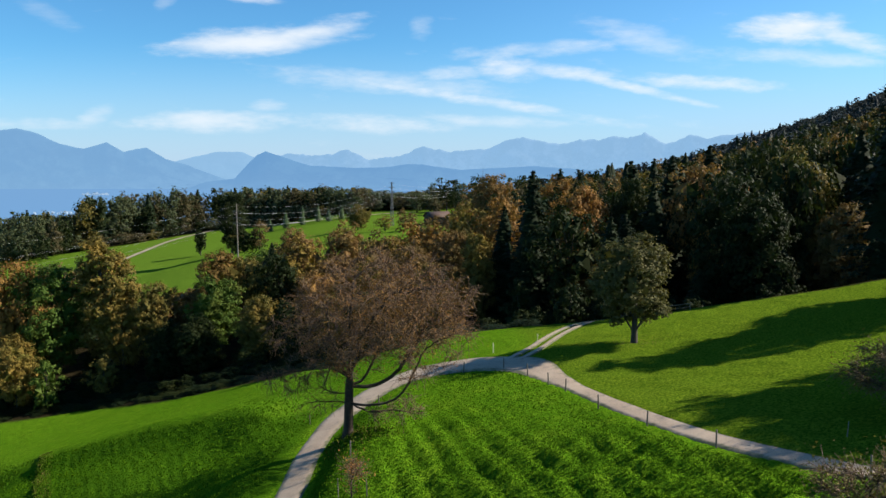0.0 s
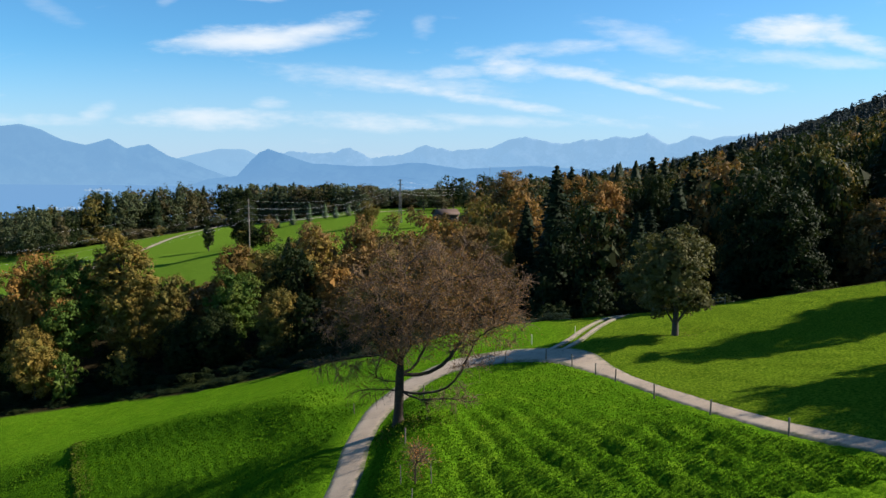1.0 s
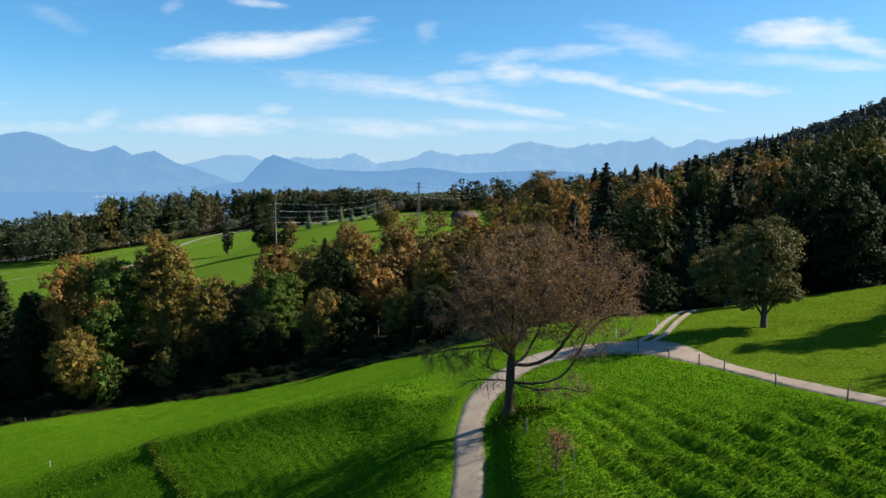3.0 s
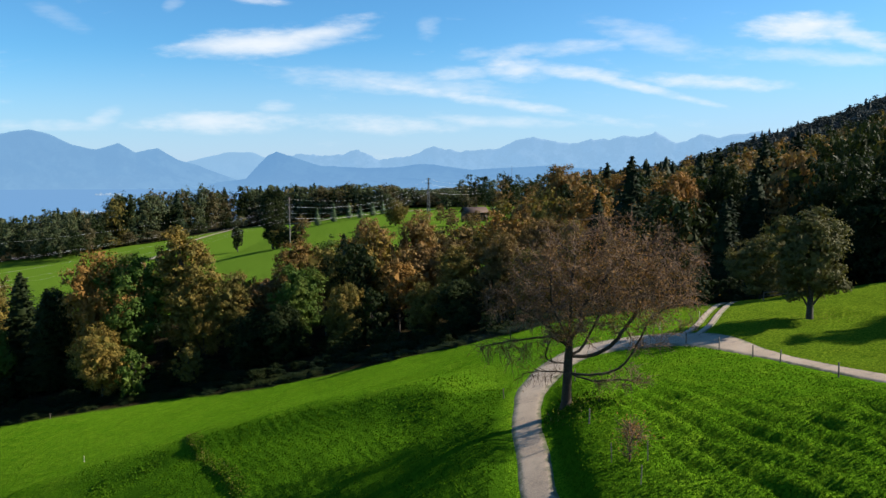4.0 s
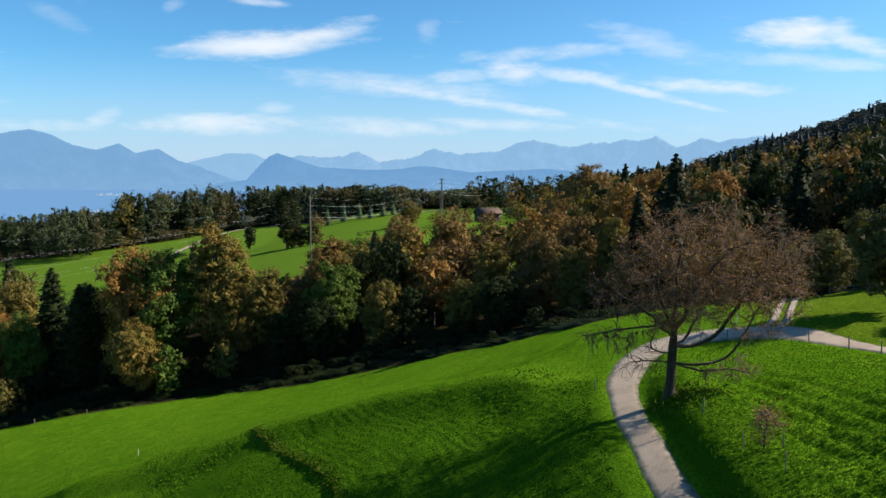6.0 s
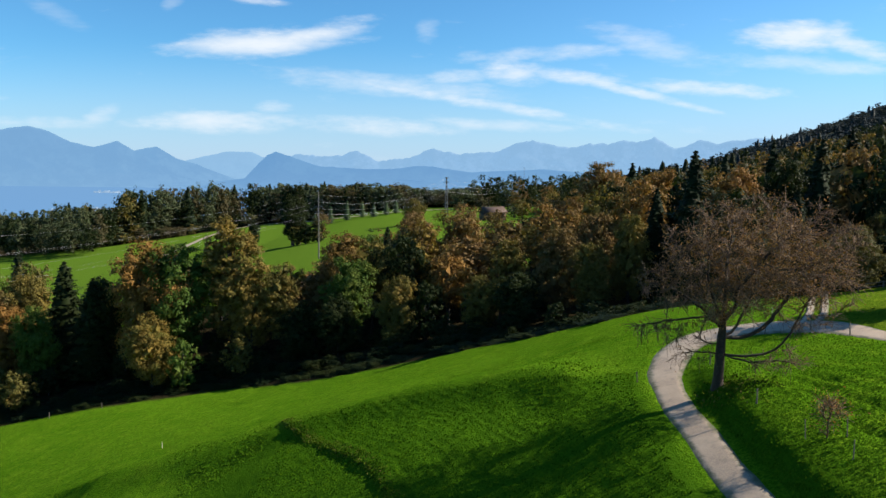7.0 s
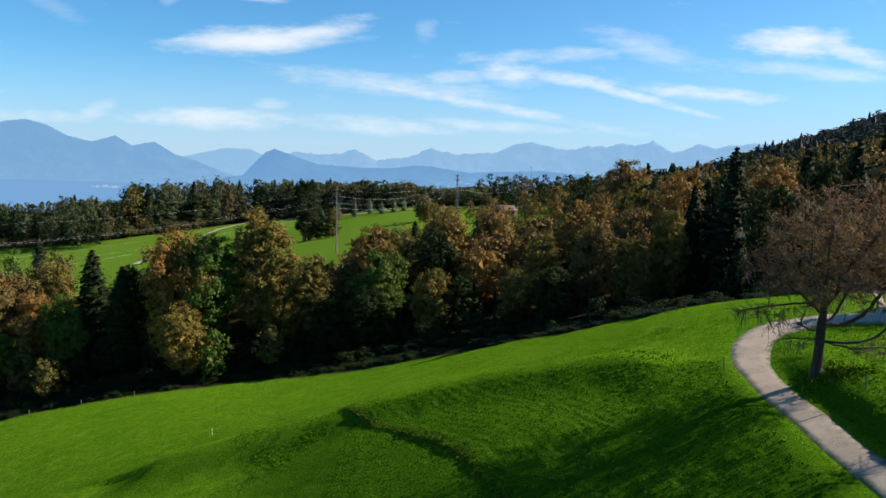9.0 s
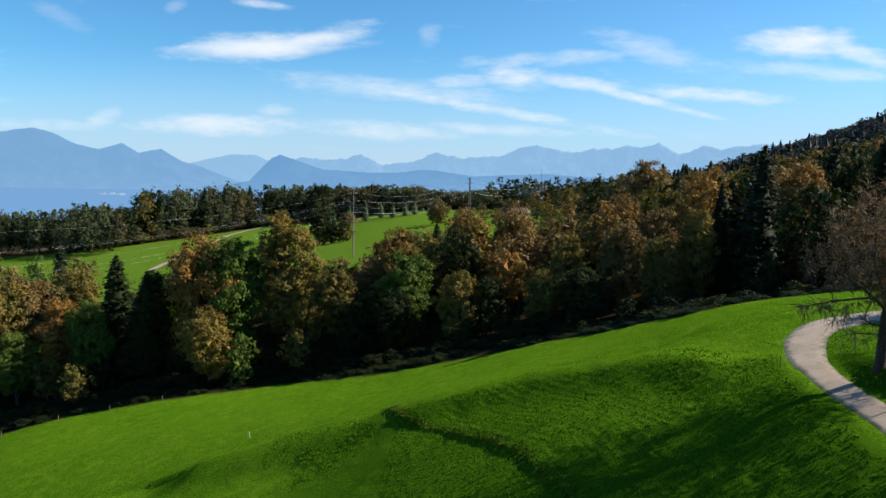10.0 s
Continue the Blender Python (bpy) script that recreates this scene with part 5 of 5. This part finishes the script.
def cherry_crown(r):
    def blob(n, mid, size, low=-1.0):
        p = r.normal(0, 1, (n, 3))
        p /= np.linalg.norm(p, axis=1, keepdims=True)
        p *= r.uniform(0, 1, (n, 1)) ** 0.4
        return p[p[:, 2] > low] * size + mid
    return np.concatenate([blob(640, (3.4, 0, 11.8), (8.2, 6.8, 4.9), -0.9), blob(170, (2.6, 0, 8.0), (8.0, 6.6, 2.6), -0.9), blob(150, (-4.0, 0, 9.2), (3.4, 2.8, 2.2)), blob(90, (9.0, -0.5, 9.4), (2.6, 2.6, 2.0)),
                           blob(110, (-4.6, -0.8, 5.2), (3.2, 1.8, 0.9)), blob(90, (4.2, -1.4, 3.0), (3.0, 1.8, 0.8)), blob(40, (-2.8, -0.5, 3.0), (1.6, 1.0, 0.5)), blob(70, (-0.6, -0.3, 6.9), (1.3, 1.2, 1.1))])


def leafy(p):
    """Where leaves still hang: about the fork and in the middle of the crown."""
    fork = np.exp(-(((p - (-0.5, -0.3, 6.9)) / (1.3, 1.3, 1.1)) ** 2).sum(1)) * 2.2
    heart = np.exp(-(((p - (3.6, 0, 11.4)) / (5.4, 5.6, 3.6)) ** 2).sum(1)) * 0.8
    return fork + heart + 0.16 * np.clip((p[:, 2] - 6) / 3, 0, 1)


bare_tree("cherry_tree", "old spreading cherry tree, nearly bare with rust leaves", -8.2, 62.8, 4, cherry_crown,
          [(0, 0, 0), (0.02, 0, 0.8), (0.05, 0, 1.6), (0.08, 0, 2.4), (0.10, 0, 3.2), (0.12, 0, 4.0), (0.15, 0, 4.6), (0.20, 0, 5.3), (0.20, 0, 6.0)], 0.40, 9000, 14000, 0.09, "rust",
          leafy, 0.50,
          limbs=[(4, [(-1.2, -0.4, 3.4), (-2.4, -0.5, 3.4), (-3.6, -0.6, 3.2)]), (4, [(1.5, -0.8, 3.2), (3.8, -1.0, 3.6), (5.1, -1.1, 4.8), (5.8, -1.2, 6.3), (6.4, -1.2, 7.6)]),
                 (4, [(2.0, -1.6, 2.9), (4.0, -1.9, 3.1), (6.0, -2.0, 2.9)]), (5, [(-1.3, -0.5, 4.2), (-1.9, -0.6, 4.9), (-1.5, -0.6, 6.0), (-1.6, -0.5, 7.6)]),
                 (6, [(1.2, 0.3, 4.5), (2.3, 0.4, 4.6), (3.8, 0.5, 5.3), (5.0, 0.6, 6.8), (5.9, 0.7, 8.2), (6.6, 0.8, 9.6)]), (6, [(1.4, 0.5, 5.2), (1.8, 0.6, 6.0), (2.5, 0.7, 7.3), (3.2, 0.8, 9.0)]),
                 (7, [(-1.0, -0.5, 6.2), (-2.2, -0.8, 6.4), (-4.8, -1.0, 6.1), (-7.4, -1.1, 5.7)]), (7, [(-1.0, 0.6, 6.6), (-2.6, 1.2, 7.8), (-4.4, 1.5, 8.8)]),
                 (8, [(0.3, 0, 8.0), (0.3, 0, 10.4), (0.6, 0, 13.0)]), (8, [(1.0, -0.4, 7.2), (1.0, -0.6, 8.6), (2.2, -1.2, 10.5), (3.6, -1.6, 12.6)]), (8, [(-0.8, -0.5, 7.8), (-1.4, -0.7, 9.5), (-1.5, -0.8, 11.5)])])


def small_crown(mid, size, n):
    def spread(r):
        p = r.normal(0, 1, (n, 3))
        p /= np.linalg.norm(p, axis=1, keepdims=True)
        return p * r.uniform(0, 1, (n, 1)) ** 0.4 * size + mid
    return spread


bare_tree("young_fruit_tree", "small young fruit tree with a few brown leaves in the field", -6.2, 48.6, 8, small_crown((0.1, 0, 2.3), (1.15, 1.15, 0.95), 90),
          [(0, 0, 0), (0.02, 0, 0.4), (0.03, 0, 0.8), (0.02, 0, 1.2), (0.03, 0, 1.5)], 0.05, 260, 300, 0.075, "rust", lambda p: np.ones(len(p)), 0.5, 0.2)
bare_tree("fruit_tree", "half-bare spreading fruit tree above the lane", 29.8, 46.5, 9, small_crown((-0.6, 0, 2.9), (3.9, 3.6, 1.9), 260),
          [(0, 0, 0), (0.05, 0, 0.5), (0.1, 0, 1.0), (0.1, 0, 1.5)], 0.15, 1500, 3200, 0.10, "olive", lambda p: np.ones(len(p)), 0.45, 0.3)
bare_tree("fruit_tree", "low bushy fruit tree beside the lane", 19.2, 32.5, 10, small_crown((0, 0, 2.9), (2.6, 2.4, 1.4), 220),
          [(0, 0, 0), (0, 0.03, 0.5), (0, 0.05, 1.0), (0, 0.05, 1.5)], 0.12, 800, 2200, 0.09, "olive", lambda p: np.ones(len(p)), 0.45, 0.3)

# the leafy tree standing alone above the lane
lone_trunk, lone_crown = broadleaf_meshes("lone_tree", 203, 12.3, 4.6, 0.13, 16, 360, 54, 0.17)
lone = thing("fruit_tree", pose(21.3, 82.0, land_z(21.3, 82.0) - 0.2, 0, 0, 40), "olive-leaved rounded fruit tree standing alone on the slope", "tree")
part("trunk", lone_trunk, lone)
part("crown", lone_crown, lone)
lone_crown.materials[0] = LEAF["pale"]


# ---- fences, poles and wires ----
def post(x, y, height=1.15, mat=POST, label="weathered wooden fence post beside the lane", thick=0.06):
    b = Build()
    tube(b, [(0, 0, -0.3), (0.01, 0, height * 0.5), (0.0, 0.01, height - 0.02), (0, 0.01, height)], [thick * 1.1, thick, thick * 0.95, thick * 0.5], 8)
    ob = new("fence_post", b.mesh("fence_post", mat, True))
    ob.matrix_basis = pose(x, y, land_z(x, y), pick.uniform(-4, 4), pick.uniform(-4, 4), pick.uniform(0, 90))
    return tagged(ob, label, "post", "fence posts along the lane")


for x, y in ((2.2, 78.2), (6.4, 77.2), (8.5, 73.5), (9.9, 68.8), (11.0, 65.6), (12.5, 58.6), (14.6, 52.0), (17.2, 45.6), (22.8, 38.4)):
    post(x, y)
post(5.8, 84.9, 1.2, PALE_POST, "pale yellow marker post beside the lane", 0.055)
post(11.3, 88.0, 0.9, PALE_POST, "pale yellow marker post beside the track", 0.045)
post(24.4, 43.8, 1.0, POST, "thin grey stake in the meadow", 0.03)
post(-7.3, 57.0, 1.2)
post(-6.3, 45.2, 1.2, POST, "thin grey stake in the field", 0.035)
post(-5.1, 48.2, 1.3, POST, "thin grey stake beside the young tree", 0.035)
post(-7.2, 49.4, 1.3, POST, "thin grey stake beside the young tree", 0.035)
post(-12.9, 70.6, 1.0, POST, "thin grey stake beside the lane", 0.04)
post(-6.2, 70.3, 1.1)
post(-73.1, 109, 0.9, PALE_POST, "pale stake standing in the meadow", 0.04)
for x, y in ((-115.7, 156.5), (-126, 155), (-105, 158), (-137, 153)):
    post(x, y, 1.3, POST, "wooden fence post at the edge of the wood", 0.07)


def rail(a, b, z):
    """A wooden rail between two posts."""
    m = Build()
    za, zb = land_z(*a) + z, land_z(*b) + z
    mid = ((a[0] + b[0]) / 2, (a[1] + b[1]) / 2, (za + zb) / 2 - 0.03)
    tube(m, [(*a, za), mid, (*b, zb)], [0.05, 0.05, 0.05], 6)
    return m.mesh("rail", POST, True)


gate = thing("rail_fence", pose(0, 0, 0), "low wooden rail fence behind the crest", "fence")
for x, y in ((24, 100.5), (27, 100), (30, 99.3), (33, 98.6)):
    b = Build()
    g = land_z(x, y)
    tube(b, [(x, y, g - 0.2), (x, y, g + 1.1)], [0.07, 0.06], 6)
    part("post", b.mesh("post", POST, True), gate)
for a, c in (((24, 100.5), (27, 100)), ((27, 100), (30, 99.3)), ((30, 99.3), (33, 98.6))):
    part("rail", rail(a, c, 0.95), gate)
    part("rail", rail(a, c, 0.5), gate)

POLES = [(-190.0, 130.0, 43.0), (-81.8, 297.0, 26.5), (-31.5, 462.0, 27.0), (35.0, 690.0, 26.0)]


def power_pole(x, y, height):
    g = land_z(x, y)
    ob = thing("power_pole", pose(x, y, g, 0, 0, -17), "tall pale power pole with short crossarms", "power pole")
    b = Build()
    tube(b, [(0, 0, -1), (0, 0, height * 0.5), (0, 0, height)], [0.30, 0.24, 0.16], 9)
    part("pole", b.mesh("pole", POLE, True), ob)
    for drop in (3.0, 5.6, 7.8):
        b = Build()
        box(b, (-1.7, -0.08, height - drop - 0.08), (1.7, 0.08, height - drop + 0.08))
        arm = part("crossarm", b.mesh("crossarm", STEEL), ob)
        for side in (-1.6, 1.6):
            b = Build()
            tube(b, [(side, 0, height - drop - 0.75), (side, 0, height - drop - 0.5), (side, 0, height - drop - 0.08)], [0.09, 0.12, 0.06], 7)
            part("insulator", b.mesh("insulator", GLASS, True), arm)
    return g


def pylon(x, y, height):
    g = land_z(x, y)
    ob = thing("pylon", pose(x, y, g, 0, 0, -17), "grey steel lattice pylon above the far meadow", "pylon")

    def wide(z):
        return 0.25 + 0.75 * (1 - z / height) ** 1.3
    levels = np.linspace(0, height, 12)
    for sx, sy in ((-1, -1), (-1, 1), (1, -1), (1, 1)):
        b = Build()
        tube(b, [(sx * wide(z), sy * wide(z), z) for z in levels], [0.11] * 12, 4)
        part("leg", b.mesh("leg", STEEL), ob)
    b = Build()
    for k in range(11):
        for sx, sy, tx, ty in ((-1, -1, 1, -1), (1, -1, 1, 1), (1, 1, -1, 1), (-1, 1, -1, -1)):
            w0, w1 = wide(levels[k]), wide(levels[k + 1])
            tube(b, [(sx * w0, sy * w0, levels[k]), (tx * w1, ty * w1, levels[k + 1])], [0.06, 0.06], 3)
            tube(b, [(tx * w0, ty * w0, levels[k]), (sx * w1, sy * w1, levels[k + 1])], [0.06, 0.06], 3)
    part("lattice", b.mesh("lattice", STEEL), ob)
    for drop in (0.6, 3.2):
        b = Build()
        half = 1.7 if drop != 3.2 else 2.3
        tube(b, [(-half, 0, height - drop), (0, 0, height - drop + 0.35), (half, 0, height - drop)], [0.07, 0.12, 0.07], 4)
        tube(b, [(-half, 0, height - drop), (half, 0, height - drop)], [0.07, 0.07], 4)
        part("crossarm", b.mesh("crossarm", STEEL), ob)
    return g


tops = []
for k, (x, y, h) in enumerate(POLES):
    tops.append((power_pole if k < 2 else pylon)(x, y, h) + h)
cables = thing("power_line", pose(0, 0, 0), "thin grey overhead power cables between the poles", "cables")
for k in range(3):
    (x0, y0, _), (x1, y1, _) = POLES[k], POLES[k + 1]
    for first, drop, side in ((-3.3, 0.9, 0.0), (2.9, 3.8, -1.6), (2.9, 3.8, 1.6), (7.6, 6.4, -1.6), (10.2, 8.4, -1.6), (11.5, 8.4, 1.6)):
        start = first if k == 0 else drop
        c, s = math.cos(radians(-17)), math.sin(radians(-17))
        f = np.linspace(0, 1, 15)
        line = np.stack([x0 + side * c + (x1 - x0) * f, y0 + side * s + (y1 - y0) * f, tops[k] - start + (tops[k + 1] - drop - tops[k] + start) * f - 4 * 5.0 * f * (1 - f)], -1)
        b = Build()
        tube(b, line, np.full(15, 0.0075 + 0.005 * k), 4)
        part("cable", b.mesh("cable", WIRE), cables)


# ---- buildings ----
def house(name, x, y, turn, size, wall_mat, label, base=1.0, category="house"):
    """A farm building: walls with window openings filled, a pitched roof with eaves."""
    a, c, h = size
    ob = thing(name, pose(x, y, land_z(x, y) - 0.3, 0, 0, turn), label, category)
    b = Build()
    box(b, (-a / 2, -c / 2, 0), (a / 2, c / 2, h))
    ridge = h + c * 0.30
    b.add([(-a / 2, -c / 2, h), (-a / 2, c / 2, h), (-a / 2, 0, ridge - 0.15), (a / 2, -c / 2, h), (a / 2, c / 2, h), (a / 2, 0, ridge - 0.15)], [(0, 2, 1), (3, 4, 5)])
    part("wall", b.mesh("wall", wall_mat), ob)
    for s in (-1, 1):
        b = Build()
        low, out = h - 0.45, s * (c / 2 + 0.9)
        pts = [(-a / 2 - 0.9, out, low), (a / 2 + 0.9, out, low), (a / 2 + 0.9, 0, ridge), (-a / 2 - 0.9, 0, ridge)]
        b.add(pts + [(p[0], p[1], p[2] + 0.28) for p in pts], [(0, 1, 2, 3), (7, 6, 5, 4), (0, 4, 5, 1), (1, 5, 6, 2), (2, 6, 7, 3), (3, 7, 4, 0)])
        part("roof", b.mesh("roof", TILE), ob)
    count = max(2, int(a / 3))
    for k in range(count):
        px = -a / 2 + a * (k + 0.5) / count
        b = Build()
        box(b, (px - 0.5, -c / 2 - 0.06, h * 0.38), (px + 0.5, -c / 2 + 0.02, h * 0.38 + 1.2))
        part("window", b.mesh("window", GLASS), ob)
    return ob


house("barn", -3.5, 455, 24, (13.5, 9, 5.6), BARN, "dark brown wooden barn with a tiled roof", category="barn")
house("farmhouse", 23, 690, 0, (12, 9, 5.0), RENDERED, "small white farmhouse on the far hill")
mast = Build()
mx, my = 34.0, 640.0
tube(mast, [(0, 0, 0), (0, 0, 34)], [0.22, 0.10], 6)
tagged(new("radio_mast", mast.mesh("radio_mast", STEEL)), "thin grey mast above the distant trees", "mast").matrix_basis = pose(mx, my, land_z(mx, my))

# the town by the lake, too far to tell its houses apart
rng = np.random.default_rng(77)


HAZY_WALL = distant("hazy_render", (0.5, 0.48, 0.45), (0.30, 0.49, 0.74), 0.80)


def town(x0, x1, y0, y1, z, count, size, label, seed):
    r = np.random.default_rng(seed)
    b = Build()
    for _ in range(count):
        x, y, a = r.uniform(x0, x1), r.uniform(y0, y1), size * r.uniform(0.7, 1.5)
        c, h = a * r.uniform(0.6, 0.9), a * r.uniform(0.5, 0.9)
        box(b, (x - a / 2, y - c / 2, z - 4), (x + a / 2, y + c / 2, z + h))
        b.add([(x - a / 2, y - c / 2, z + h), (x + a / 2, y - c / 2, z + h), (x + a / 2, y, z + h * 1.5), (x - a / 2, y, z + h * 1.5), (x - a / 2, y + c / 2, z + h), (x + a / 2, y + c / 2, z + h)],
              [(0, 1, 2, 3), (3, 2, 5, 4)])
    tagged(new("town", b.mesh("town", HAZY_WALL)), label, "houses", kind="stuff")


town(-985, -850, 1790, 1860, -80, 32, 3.4, "pale houses of a town by the lake", 5)
town(-1560, -1440, 3230, 3260, -82, 26, 6.0, "tiny white houses on the far lake shore", 6)
